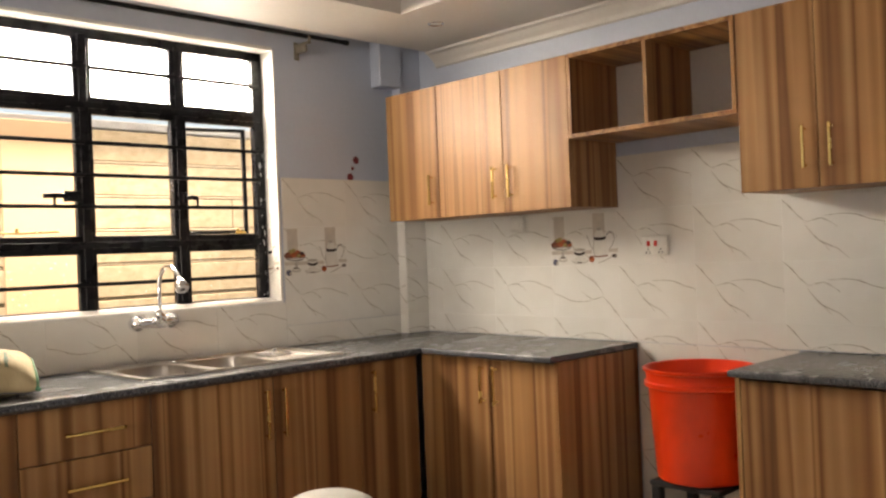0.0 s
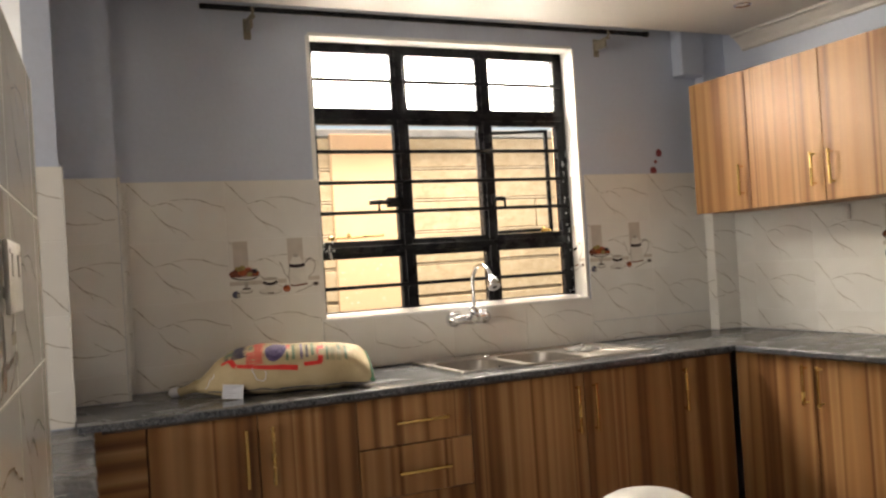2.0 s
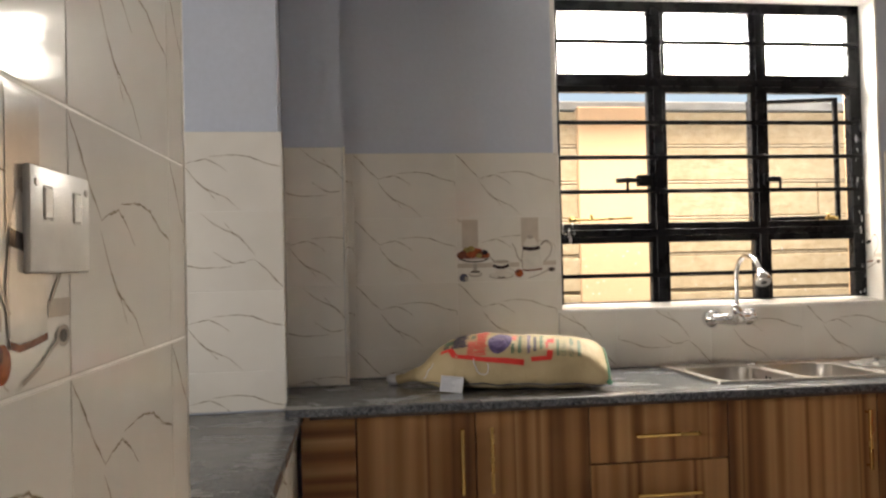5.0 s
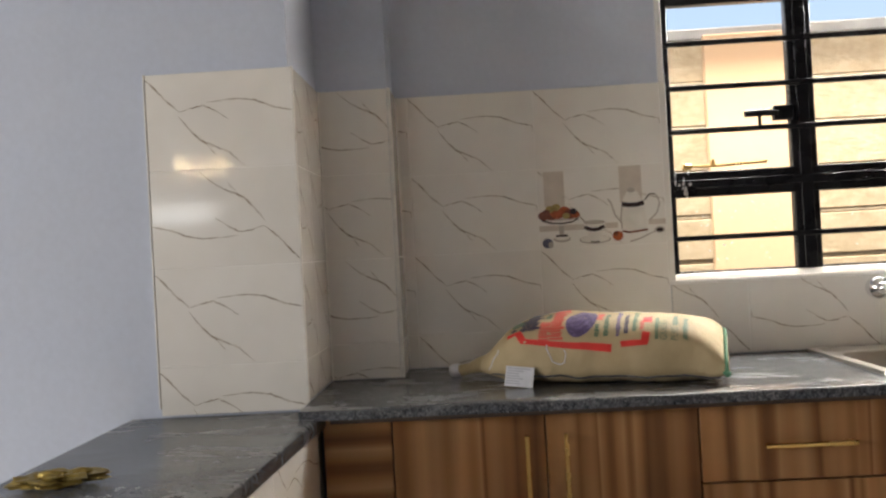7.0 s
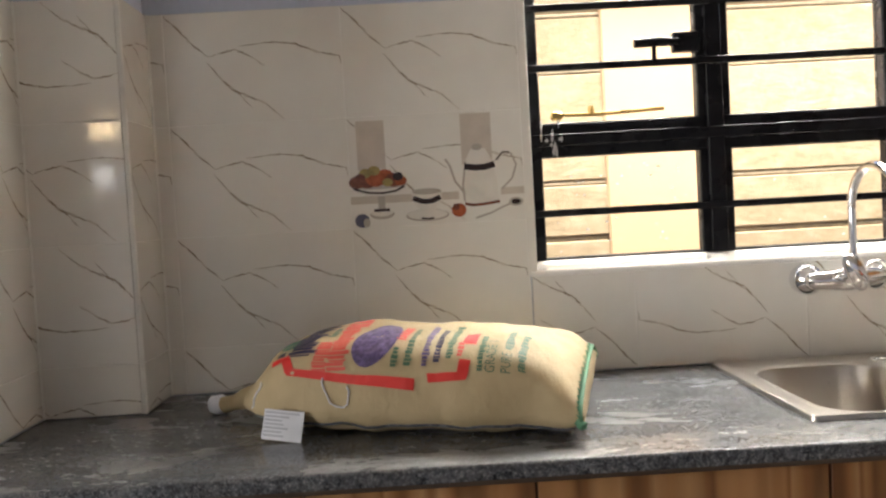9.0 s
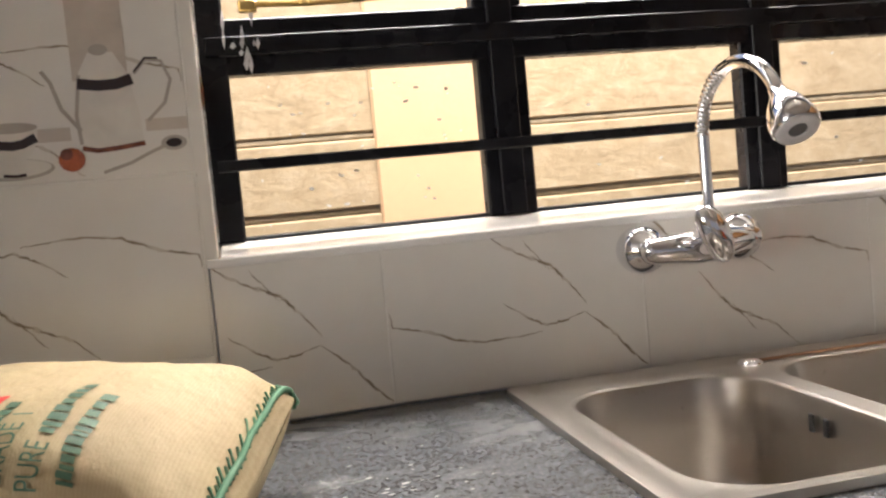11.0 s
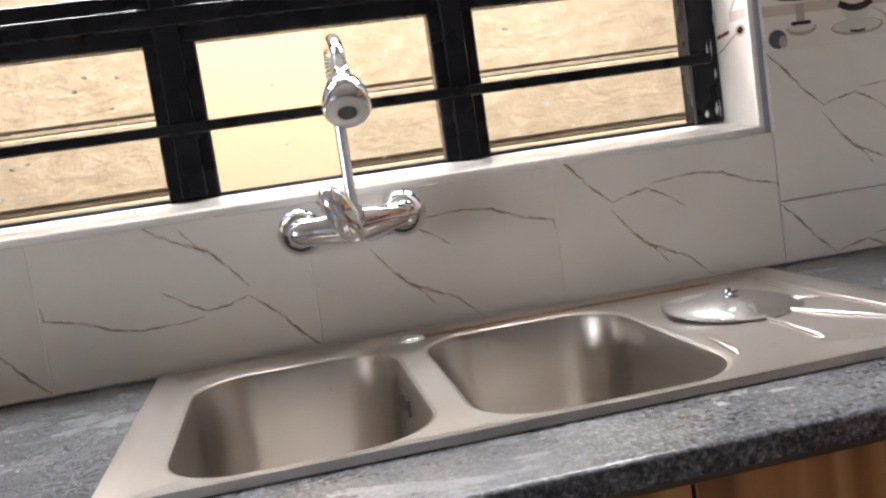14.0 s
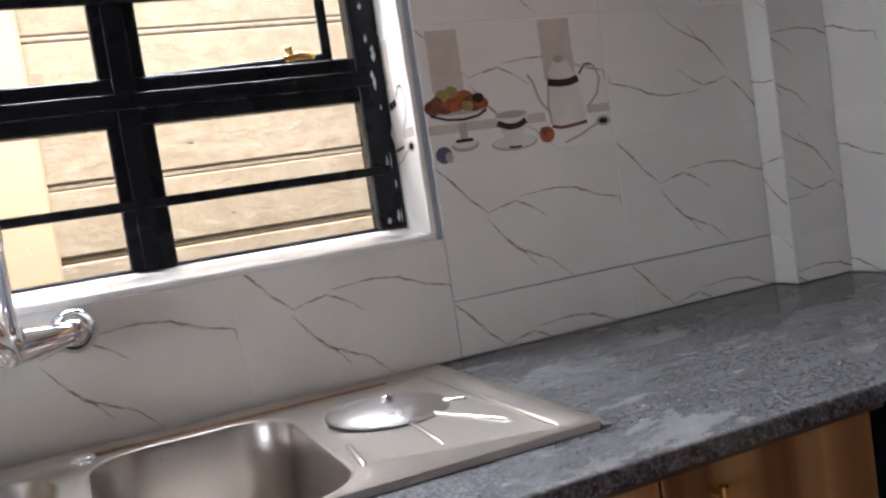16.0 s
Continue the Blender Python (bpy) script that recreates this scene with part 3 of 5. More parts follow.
prism_with_hole(bm, outline, hole, CZ - THICK, CZ)
bmesh.ops.recalc_face_normals(bm, faces=bm.faces)
front_edges = [e for e in bm.edges if all(abs(v.co.y - FRONT) < 1e-4 for v in e.verts) and all(v.co.z > CZ - 1e-4 for v in e.verts)]
front_edges += [e for e in bm.edges if all(abs(v.co.x - RF) < 1e-4 for v in e.verts) and all(v.co.z > CZ - 1e-4 for v in e.verts)]
bmesh.ops.bevel(bm, geom=front_edges, offset=0.007, segments=3, affect="EDGES", profile=0.5)
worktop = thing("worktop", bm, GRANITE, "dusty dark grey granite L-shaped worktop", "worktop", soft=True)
# the overhang's shade, put in as a dark strip below the slab
part("build_up_edge", box(0.562, RF - 0.012, FRONT + 0.012, FRONT + 0.05, CZ - THICK - 0.011, CZ - THICK + 0.001), DARKGAP, worktop, "near-black strip painted as the shade under the worktop's edge")
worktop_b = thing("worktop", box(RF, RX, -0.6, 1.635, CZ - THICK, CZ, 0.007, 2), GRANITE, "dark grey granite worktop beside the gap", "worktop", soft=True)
def skewed(bm):
    """The bar narrows towards the partition on its kitchen side."""
    for v in bm.verts:
        if v.co.x > 0.4:
            v.co.x += (v.co.y - 3.299) * 0.0486
    return bm


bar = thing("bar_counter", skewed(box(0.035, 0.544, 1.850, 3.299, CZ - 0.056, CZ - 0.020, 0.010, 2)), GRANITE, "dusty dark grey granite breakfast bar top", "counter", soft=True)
bar_wall = thing("wall_bar", skewed(box(0.18, 0.516, 1.850, 3.306, 0, CZ - 0.057)), WHITE, "off-white rendered low wall under the bar", "wall", kind="structure")


# ---- base cabinets ----
def handle(parent, x, y, z, length, axis, out, name="handle"):
    """A slim brass bar; axis 'z' or 'x' or 'y', standing off along out."""
    bm = bmesh.new()
    o = Vector(out)
    d = {"x": Vector((1, 0, 0)), "y": Vector((0, 1, 0)), "z": Vector((0, 0, 1))}[axis]
    c = Vector((x, y, z))
    for s in (-1, 1):
        p = c + d * s * (length / 2 - 0.012)
        add_tube(bm, [p, p + o * 0.026], 0.004, 8)
    a, b = c - d * length / 2 + o * 0.026, c + d * length / 2 + o * 0.026
    t = 0.0055
    lo = [min(a[k], b[k]) - (0 if abs(d[k]) > 0.5 else t) for k in range(3)]
    hi = [max(a[k], b[k]) + (0 if abs(d[k]) > 0.5 else t) for k in range(3)]
    add_box(bm, lo[0], hi[0], lo[1], hi[1], lo[2], hi[2], 0.002)
    return part(name, bm, BRASS, parent, "slim brass bar handle")


FACE = 3.235
TOPZ, TOEZ = CZ - THICK - 0.002, 0.10


def base_unit(x0, x1, label):
    cab = empty("base_cabinet", pose(0, 0, 0), label, "cabinet", "base cabinets under the window")
    bm = box(x0 + 0.002, x1 - 0.002, FACE + 0.02, W - 0.02, TOEZ, TOPZ - 0.002)
    if x0 < 2.75 and x1 > 1.95:
        bm.free()
        bm = bmesh.new()
        for a in ((x0 + 0.002, x0 + 0.02, FACE + 0.02, W - 0.02, TOEZ, TOPZ - 0.002), (x1 - 0.02, x1 - 0.002, FACE + 0.02, W - 0.02, TOEZ, TOPZ - 0.002),
                  (x0 + 0.02, x1 - 0.02, FACE + 0.02, W - 0.02, TOEZ, TOEZ + 0.018), (x0 + 0.02, x1 - 0.02, FACE + 0.02, FACE + 0.036, TOEZ + 0.018, TOPZ - 0.002)):
            add_box(bm, *a)
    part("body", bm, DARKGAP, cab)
    part("plinth", box(x0, x1, FACE + 0.055, FACE + 0.07, 0.0, TOEZ), WOOD_X, cab)
    return cab


def door_front(cab, x0, x1, z0=TOEZ, z1=TOPZ - 0.014, material=None):
    return part("door", box(x0 + 0.002, x1 - 0.002, FACE, FACE + 0.018, z0, z1, 0.0015), material or WOOD, cab, "walnut-look laminate door")


c = base_unit(0.535, 0.702, "narrow walnut-look filler panel with level grain")
part("panel", box(0.535, 0.700, FACE + 0.004, FACE + 0.019, TOEZ, TOPZ - 0.002, 0.0015), WOOD_X, c, "filler panel with level grain")
c = base_unit(0.702, 1.438, "walnut-look base cabinet with two doors")
handle(door_front(c, 0.702, 1.072), 1.026, FACE, 0.697, 0.205, "z", (0, -1, 0))
handle(door_front(c, 1.072, 1.438), 1.119, FACE, 0.697, 0.205, "z", (0, -1, 0))
c = base_unit(1.438, 1.905, "walnut-look base cabinet with drawers")
for a, b in ((0.660, TOPZ - 0.014), (0.472, 0.658), (0.284, 0.470), (TOEZ, 0.282)):
    d = part("drawer", box(1.440, 1.903, FACE, FACE + 0.018, a + 0.002, b, 0.0015), WOOD, c, "walnut-look drawer front")
    handle(d, 1.692, FACE, (a + b) / 2 - 0.006, 0.215, "x", (0, -1, 0))
c = base_unit(1.905, 2.880, "walnut-look sink cabinet with two doors")
handle(door_front(c, 1.905, 2.434), 2.392, FACE, 0.697, 0.20, "z", (0, -1, 0))
handle(door_front(c, 2.434, 2.880), 2.477, FACE, 0.697, 0.20, "z", (0, -1, 0))
c = base_unit(2.880, 3.245, "walnut-look corner base cabinet with one door")
handle(door_front(c, 2.880, 3.226), 2.950, FACE, 0.715, 0.19, "z", (0, -1, 0))

# run along the cabinet wall
SF = 3.245


def side_unit(y0, y1, label, split, hs, hz=0.74, hl=0.165):
    cab = empty("base_cabinet", pose(0, 0, 0), label, "cabinet", "base cabinets along the side wall")
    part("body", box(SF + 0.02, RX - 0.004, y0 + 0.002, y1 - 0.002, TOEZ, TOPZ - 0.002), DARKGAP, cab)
    part("plinth", box(SF + 0.055, SF + 0.07, y0, y1, 0, TOEZ), WOOD_X, cab)
    ys = [y0, *split, y1]
    for a, b in zip(ys, ys[1:]):
        d = part("door", box(SF, SF + 0.018, a + 0.002, b - 0.002, TOEZ, TOPZ - 0.010, 0.0015), WOOD, cab, "walnut-look laminate door")
        for h in hs:
            if a < h < b:
                handle(d, SF, h, hz, hl, "z", (-1, 0, 0))
    return cab


c = side_unit(2.420, 3.222, "walnut-look base cabinet with two doors and end panel", (2.781,), (2.819, 2.742))
part("end_panel", box(SF - 0.002, RX - 0.004, 2.402, 2.419, 0, TOPZ - 0.002, 0.0015), WOOD, c, "walnut-look end panel")
c = side_unit(0.60, 1.610, "walnut-look base cabinet beside the bucket", (1.06,), (1.10, 1.02))
part("end_panel", box(SF - 0.002, RX - 0.004, 1.611, 1.628, 0, TOPZ - 0.002, 0.0015), WOOD, c, "walnut-look end panel")
c = side_unit(-0.55, 0.598, "walnut-look base cabinet with two doors", (0.02,), (0.06, -0.02))

# ---- wall cabinets ----
UX, UZ0, UZ1 = 3.478, 1.498, 2.156


def wall_unit(y0, y1, label, split, hs):
    cab = empty("wall_cabinet", pose(0, 0, 0), label, "cabinet", "wall cabinets")
    part("body", box(UX + 0.019, RX + 0.004, y0, y1, UZ0 + 0.002, UZ1, 0.001), WOOD, cab)
    ys = [y0, *split, y1]
    for a, b in zip(ys, ys[1:]):
        d = part("door", box(UX, UX + 0.018, a + 0.0015, b - 0.0015, UZ0, UZ1, 0.0015), WOOD, cab, "walnut-look laminate door")
        for h in hs:
            if a < h < b:
                handle(d, UX, h, 1.640, 0.15, "z", (-1, 0, 0))
    return cab


wall_unit(2.478, 3.682, "walnut-look wall cabinet with three doors", (2.864, 3.297), (3.342, 2.912, 2.816))
wall_unit(1.12, 1.698, "walnut-look wall cabinet with two doors", (1.408,), (1.452, 1.359))
wall_unit(0.20, 1.118, "walnut-look wall cabinet with two doors", (0.64,), (0.68, 0.60))
shelf = empty("open_shelf", pose(0, 0, 0), "open walnut-look wall shelf with two empty compartments", "shelf", "wall cabinets")
part("bottom_board", box(UX - 0.002, RX + 0.004, 1.700, 2.476, 1.792, 1.810, 0.0015), WOOD_X, shelf)
part("top_board", box(UX - 0.002, RX + 0.004, 1.700, 2.476, 2.138, 2.156, 0.0015), WOOD_X, shelf)
part("side_board", box(UX - 0.002, RX + 0.004, 2.458, 2.476, 1.810, 2.138, 0.001), WOOD, shelf)
# pale panel covering the blue wall between the side boards
part("pale_panel", box(RX - 0.001, RX + 0.006, 1.719, 2.457, 1.811, 2.137), WHITE, shelf, "pale panel over the wall behind the compartments")
part("divider", box(UX, RX - 0.003, 2.078, 2.096, 1.810, 2.138, 0.001), WOOD, shelf)
part("side_board", box(UX - 0.002, RX + 0.004, 1.700, 1.718, 1.810, 2.138, 0.001), WOOD, shelf)

# ---- sockets ----
sock = empty("socket", pose(RX - 0.001, 2.285, 1.318, 0, 0, -90), "white double socket with red rockers", "socket")
part("plate", box(-0.066, 0.066, -0.012, 0.0, -0.043, 0.043, 0.004, 2), WHITEPLASTIC, sock, soft=True)
for k in (-0.030, 0.006):
    part("rocker", box(k - 0.008, k + 0.008, -0.017, -0.011, -0.002, 0.022, 0.002), PRINTRED, sock, "red rocker switch")
for k in (-0.034, 0.030):
    for dx, dz in ((0, -0.016), (-0.009, -0.030), (0.009, -0.030)):
        part("pin_hole", box(k + dx - 0.003, k + dx + 0.003, -0.0128, -0.0118, dz - 0.004, dz + 0.004), RUBBER, sock)
sock2 = empty("socket", pose(RX - 0.001, 3.075, 1.452, 0, 0, -90), "small white spur box under the wall cabinet", "socket")
part("plate", box(-0.042, 0.042, -0.03, 0.0, -0.036, 0.036, 0.005, 2), WHITEPLASTIC, sock2, soft=True)
part("cover", box(-0.03, 0.03, -0.034, -0.029, -0.024, 0.024, 0.003), WHITEPLASTIC, sock2)

# switch plates on the partition, facing the kitchen
for v0, v1, gang, lab in ((-1.065, -0.979, 1, "white single switch plate on the tiled partition"), (-0.590, -0.446, 2, "white double socket over the printed jug tile")):
    plate = empty("switch_plate", partition.matrix_world @ pose(0.0005, (v0 + v1) / 2, 1.349, 0, 0, 90), lab, "switch plate")
    half = (v1 - v0) / 2
    part("plate", box(-half, half, -0.007, 0.0, -0.044, 0.044, 0.003, 2), WHITEPLASTIC, plate, soft=True)
    for g in range(gang):
        gx = (g - (gang - 1) / 2) * 0.07
        part("rocker", box(gx - 0.010, gx + 0.010, -0.0085, -0.0060, -0.014 + 0.014 * (gang - 1), 0.014 + 0.014 * (gang - 1), 0.002), WHITEPLASTIC, plate)
    for g in (-1, 1):
        part("screw", add_lathe(bmesh.new(), [(0.0034, 0.0), (0.0030, 0.0012), (0.0, 0.0014)], 12, pose(g * (half - 0.012), -0.0069, 0.030, 90)), STEEL, plate)

# ---- sink ----


def round_rect(x0, x1, y0, y1, r, z, n=6):
    pts = []
    for cx, cy, a0 in ((x1 - r, y1 - r, 0), (x0 + r, y1 - r, 90), (x0 + r, y0 + r, 180), (x1 - r, y0 + r, 270)):
        for k in range(n + 1):
            a = radians(a0 + 90 * k / n)
            pts.append((cx + r * math.cos(a), cy + r * math.sin(a), z))
    return pts


sink = empty("sink", pose(0, 0, 0), "brushed steel double-bowl sink with drainer set in the worktop", "sink")
SZ = CZ + 0.004
BOWLS = ((1.962, 2.228, 3.334, 3.742), (2.276, 2.556, 3.330, 3.752))
bm = bmesh.new()


def ring(pts):
    vs = [bm.verts.new(p) for p in pts]
    return vs, [bm.edges.new((vs[i], vs[(i + 1) % len(vs)])) for i in range(len(vs))]


def bridge(a, b):
    for i in range(len(a)):
        j = (i + 1) % len(a)
        bm.faces.new((a[i], a[j], b[j], b[i]))


lip0, _ = ring(round_rect(SX0, SX1, SY0, SY1, 0.012, CZ + 0.0005))
lip1, _ = ring(round_rect(SX0 + 0.001, SX1 - 0.001, SY0 + 0.001, SY1 - 0.001, 0.012, CZ + 0.010))
lip2, _ = ring(round_rect(SX0 + 0.021, SX1 - 0.021, SY0 + 0.014, SY1 - 0.016, 0.014, CZ + 0.0095))
lip3, e_out = ring(round_rect(SX0 + 0.031, SX1 - 0.031, SY0 + 0.022, SY1 - 0.026, 0.02, CZ + 0.003))
for a, b in ((lip0, lip1), (lip1, lip2), (lip2, lip3)):
    bridge(a, b)
fill = list(e_out)
rims = []
for bx0, bx1, by0, by1 in BOWLS:
    vs, es = ring(round_rect(bx0 - 0.008, bx1 + 0.008, by0 - 0.008, by1 + 0.008, 0.085, CZ + 0.003, 10))
    fill += es
    rims.append(vs)
bmesh.ops.triangle_fill(bm, edges=fill, use_beauty=True)
part("drainer_plate", bm, STEEL, sink, "brushed steel rim and drainer", soft=True)
for bx0, bx1, by0, by1 in BOWLS:
    bm = bmesh.new()
    rows = []
    for inset, z, r in ((-0.008, 0.003, 0.085), (-0.003, 0.001, 0.082), (0.0, -0.006, 0.08), (0.004, -0.07, 0.078), (0.010, -0.135, 0.075), (0.018, -0.152, 0.07), (0.032, -0.163, 0.06), (0.055, -0.167, 0.05)):
        rows.append([bm.verts.new(p) for p in round_rect(bx0 + inset, bx1 - inset, by0 + inset, by1 - inset, r, CZ + z, 10)])
    for a, b in zip(rows, rows[1:]):
        bridge(a, b)
    drain_c = bm.verts.new(((bx0 + bx1) / 2, (by0 + by1) / 2, CZ - 0.172))
    last = rows[-1]
    for i in range(len(last)):
        bm.faces.new((last[i], last[(i + 1) % len(last)], drain_c))
    bowl = part("bowl", bm, STEEL, sink, "deep brushed steel bowl", soft=True)
    bm = add_lathe(bmesh.new(), [(0.0, -0.168), (0.018, -0.167), (0.024, -0.165), (0.042, -0.164), (0.044, -0.168)], 28, pose((bx0 + bx1) / 2, (by0 + by1) / 2, CZ))
    part("drain", bm, CHROME, bowl, "round drain with strainer", soft=True)
    if bx0 < 2.2:
        for k in (0, 1):
            part("overflow_slot", box(bx1 - 0.0085, bx1 - 0.0045, 3.535 + 0.028 * k, 3.544 + 0.028 * k, CZ - 0.040, CZ - 0.018, 0.001), RUBBER, bowl, "dark overflow slot")
for (ax, ay), (bx, by) in (((2.684, 3.537), (2.678, 3.390)), ((2.718, 3.553), (2.785, 3.407)), ((2.753, 3.590), (2.794, 3.565)), ((2.586, 3.495), (2.574, 3.390))):
    bm = bmesh.new()
    add_tube(bm, [(ax, ay, CZ + 0.0022), (ax + (bx - ax) * 0.08, ay + (by - ay) * 0.08, CZ + 0.0030), (ax + (bx - ax) * 0.92, ay + (by - ay) * 0.92, CZ + 0.0030), (bx, by, CZ + 0.0022)], [0.0015, 0.0042, 0.0048, 0.0015], 10)
    part("drainer_rib", bm, STEEL, sink, soft=True)
bm = bmesh.new()
add_tube(bm, [(SX1 - 0.046, SY1 - 0.050, CZ + 0.002), (SX1 - 0.044, SY1 - 0.065, CZ + 0.0035), (SX1 - 0.040, SY0 + 0.065, CZ + 0.0035), (SX1 - 0.039, SY0 + 0.045, CZ + 0.002)], [0.002, 0.0052, 0.0052, 0.002], 10)
part("end_rib", bm, STEEL, sink, "raised rib at the drainer's end", soft=True)
bm = add_lathe(bmesh.new(), [(0.0, 0.006), (0.012, 0.0055), (0.017, 0.003), (0.019, 0.0)], 20, pose(2.268, 3.776, CZ + 0.003))
part("tap_hole_plug", bm, CHROME, sink, soft=True)
# uneven brown band on the plate along the back rim
bm = bmesh.new()
rs = random.Random(8)
steps = 26
strip_lo, strip_hi = [], []
for k in range(steps + 1):
    x = 2.277 + (2.745 - 2.277) * k / steps
    strip_lo.append(bm.verts.new((x, 3.770 + 0.004 * rs.random(), CZ + 0.0042)))
    strip_hi.append(bm.verts.new((x, 3.786 + 0.002 * rs.random(), CZ + 0.0048)))
for k in range(steps):
    bm.faces.new((strip_lo[k], strip_lo[k + 1], strip_hi[k + 1], strip_hi[k]))
part("rust_stain", bm, BROWNBAND, sink, "uneven brown band along the back rim")

bm = bmesh.new()
add_box(bm, SX1 - 0.001, SX1 + 0.011, SY0, SY1, CZ - 0.001, CZ + 0.0035, 0.0015)
add_box(bm, SX0 + 0.02, SX1 + 0.011, SY1 - 0.001, SY1 + 0.009, CZ - 0.001, CZ + 0.003, 0.0012)
part("sealant", bm, SEALANT, sink, "dark grimy sealant round the rim")

lid = empty("pot_lid", pose(2.682, 3.600, CZ + 0.0055, 2, 2, 0), "round shiny steel pot lid lying on the drainer", "lid")
part("disc", add_lathe(bmesh.new(), [(0.0, 0.018), (0.02, 0.0178), (0.05, 0.0135), (0.078, 0.0065), (0.087, 0.003), (0.091, 0.003), (0.092, 0.001), (0.088, 0.0), (0.06, 0.006), (0.0, 0.012)], 56), LIDSTEEL, lid, "domed lid", soft=True)
part("knob", add_lathe(bmesh.new(), [(0.0065, 0.016), (0.006, 0.019), (0.011, 0.022), (0.012, 0.0245), (0.007, 0.0265), (0.0, 0.027)], 24), CHROME, lid, "small knob", soft=True)

# white plaster dust trodden over the worktop
rs = random.Random(21)
bm = bmesh.new()
for cx, cy, spread, count in ((0.66, 3.50, 0.10, 90), (0.82, 3.44, 0.08, 70), (0.62, 3.34, 0.05, 40), (1.66, 3.50, 0.10, 60), (1.72, 3.72, 0.07, 50), (2.98, 3.56, 0.10, 60), (3.40, 3.50, 0.16, 70), (2.95, 3.30, 0.08, 30)):
    for k in range(count):
        px, py = rs.gauss(cx, spread * 0.7), rs.gauss(cy, spread * 0.6)
        if not (0.55 < px < 3.60 and 3.20 < py < 3.68) or (SX0 - 0.02 < px < SX1 + 0.02 and SY0 - 0.02 < py):
            continue
        r, spin = rs.uniform(0.0006, 0.0030), rs.uniform(0, math.pi)
        ring_pts = []
        for q in range(6):
            a = spin + q * math.pi / 3
            d = r * rs.uniform(0.4, 1.2)
            ring_pts.append((px + d * math.cos(a) * 1.8, py + d * math.sin(a), CZ + 0.0006 + 0.00002 * (k % 20)))
        add_poly(bm, ring_pts)
thing("plaster_dust", bm, DUST, "white plaster dust and crumbs scattered on the worktop", "dust", kind="stuff")

# ---- tap ----
tap = empty("tap", pose(0, 0, 0), "chrome wall-mounted kitchen mixer tap with gooseneck spout", "tap")
TY, TZ = 3.784, 1.068
for fx in (2.134, 2.288):
    m = pose(fx, W, TZ + (fx - 2.119) * 0.03, 90)
    part("flange", add_lathe(bmesh.new(), [(0.033, 0.0), (0.035, 0.006), (0.035, 0.026), (0.032, 0.036), (0.020, 0.044), (0.0150, 0.050), (0.0145, 0.064), (0.0, 0.072)], 32, m), CHROME, tap, "round wall flange", soft=True)
bm = bmesh.new()
add_tube(bm, [(2.115, TY, TZ - 0.001), (2.121, TY, TZ), (2.133, TY - 0.001, TZ), (2.161, TY - 0.003, TZ), (2.196, TY - 0.008, TZ), (2.226, TY - 0.008, TZ + 0.002), (2.256, TY - 0.003, TZ + 0.004), (2.286, TY, TZ + 0.005), (2.295, TY, TZ + 0.005)],
         [0.006, 0.015, 0.019, 0.021, 0.025, 0.025, 0.020, 0.016, 0.006], 22)
part("body", bm, CHROME, tap, "chrome mixer body", soft=True)
bm = bmesh.new()
lever = []
rr = []
for k in range(15):
    a = k / 14
    lever.append((2.168 + 0.046 * a, 3.716 + 0.008 * a - 0.012 * math.sin(math.pi * a), 1.118 - 0.060 * a + 0.008 * math.sin(2 * math.pi * a)))
    rr.append(0.004 + 0.0165 * math.sin(math.pi * min(1, 0.12 + 0.86 * a)) ** 0.7)
add_tube(bm, lever, rr, 18)
add_tube(bm, [(2.206, TY - 0.005, TZ + 0.004), (2.198, TY - 0.040, TZ + 0.012), (2.194, 3.720, TZ + 0.016)], [0.022, 0.020, 0.015], 18)
part("lever", bm, CHROME, tap, "twisted chrome lever", soft=True)
NX = 2.210
bm = bmesh.new()
add_tube(bm, [(NX, TY - 0.026, TZ + 0.010), (NX, TY - 0.026, TZ + 0.030), (NX, TY - 0.026, TZ + 0.031)], [0.015, 0.015, 0.010], 18)
add_tube(bm, [(NX, TY - 0.026, TZ + 0.028), (NX, TY - 0.026, 1.226)], 0.0085, 18)
part("riser", bm, CHROME, tap, "straight chrome riser", soft=True)
arc = []
for k in range(90):
    a = math.pi * k / 89 * 0.86
    arc.append((NX - 0.004 * k / 89, TY - 0.026 - 0.100 * (1 - math.cos(a)), 1.224 + 0.088 * math.sin(a)))
bm = bmesh.new()
add_tube(bm, arc, [0.0088 + (0.0012 if k % 3 == 0 and k < 40 else 0.0) for k in range(90)], 16)
part("gooseneck", bm, CHROME, tap, "ribbed flexible gooseneck", soft=True)
tip = Vector(arc[-1])
axis = Vector((-0.06, -0.64, -0.77)).normalized()
m = Matrix.Translation(tip) @ axis.to_track_quat("Z", "Y").to_matrix().to_4x4()
head = part("spray_head", add_lathe(bmesh.new(), [(0.0, -0.006), (0.010, -0.005), (0.011, 0.004), (0.016, 0.012), (0.022, 0.022), (0.0265, 0.034), (0.0285, 0.046), (0.0285, 0.056), (0.026, 0.060), (0.0, 0.0595)], 36, m), CHROME, tap, "bulbous chrome spray head", soft=True)
part("face_ring", add_lathe(bmesh.new(), [(0.0255, 0.0590), (0.0255, 0.0615), (0.0235, 0.0630), (0.012, 0.0625), (0.0105, 0.0600)], 32, m), FACEPLATE, head, "grey spray face", soft=True)
part("aerator", add_lathe(bmesh.new(), [(0.0110, 0.0598), (0.0110, 0.0618), (0.009, 0.0620), (0.0, 0.0612)], 24, m), RUBBER, head, "dark round aerator", soft=True)

# ---- sack of grain ----
SL, SN = 0.655, 64
SACKX, SACKY = 0.932, 3.582


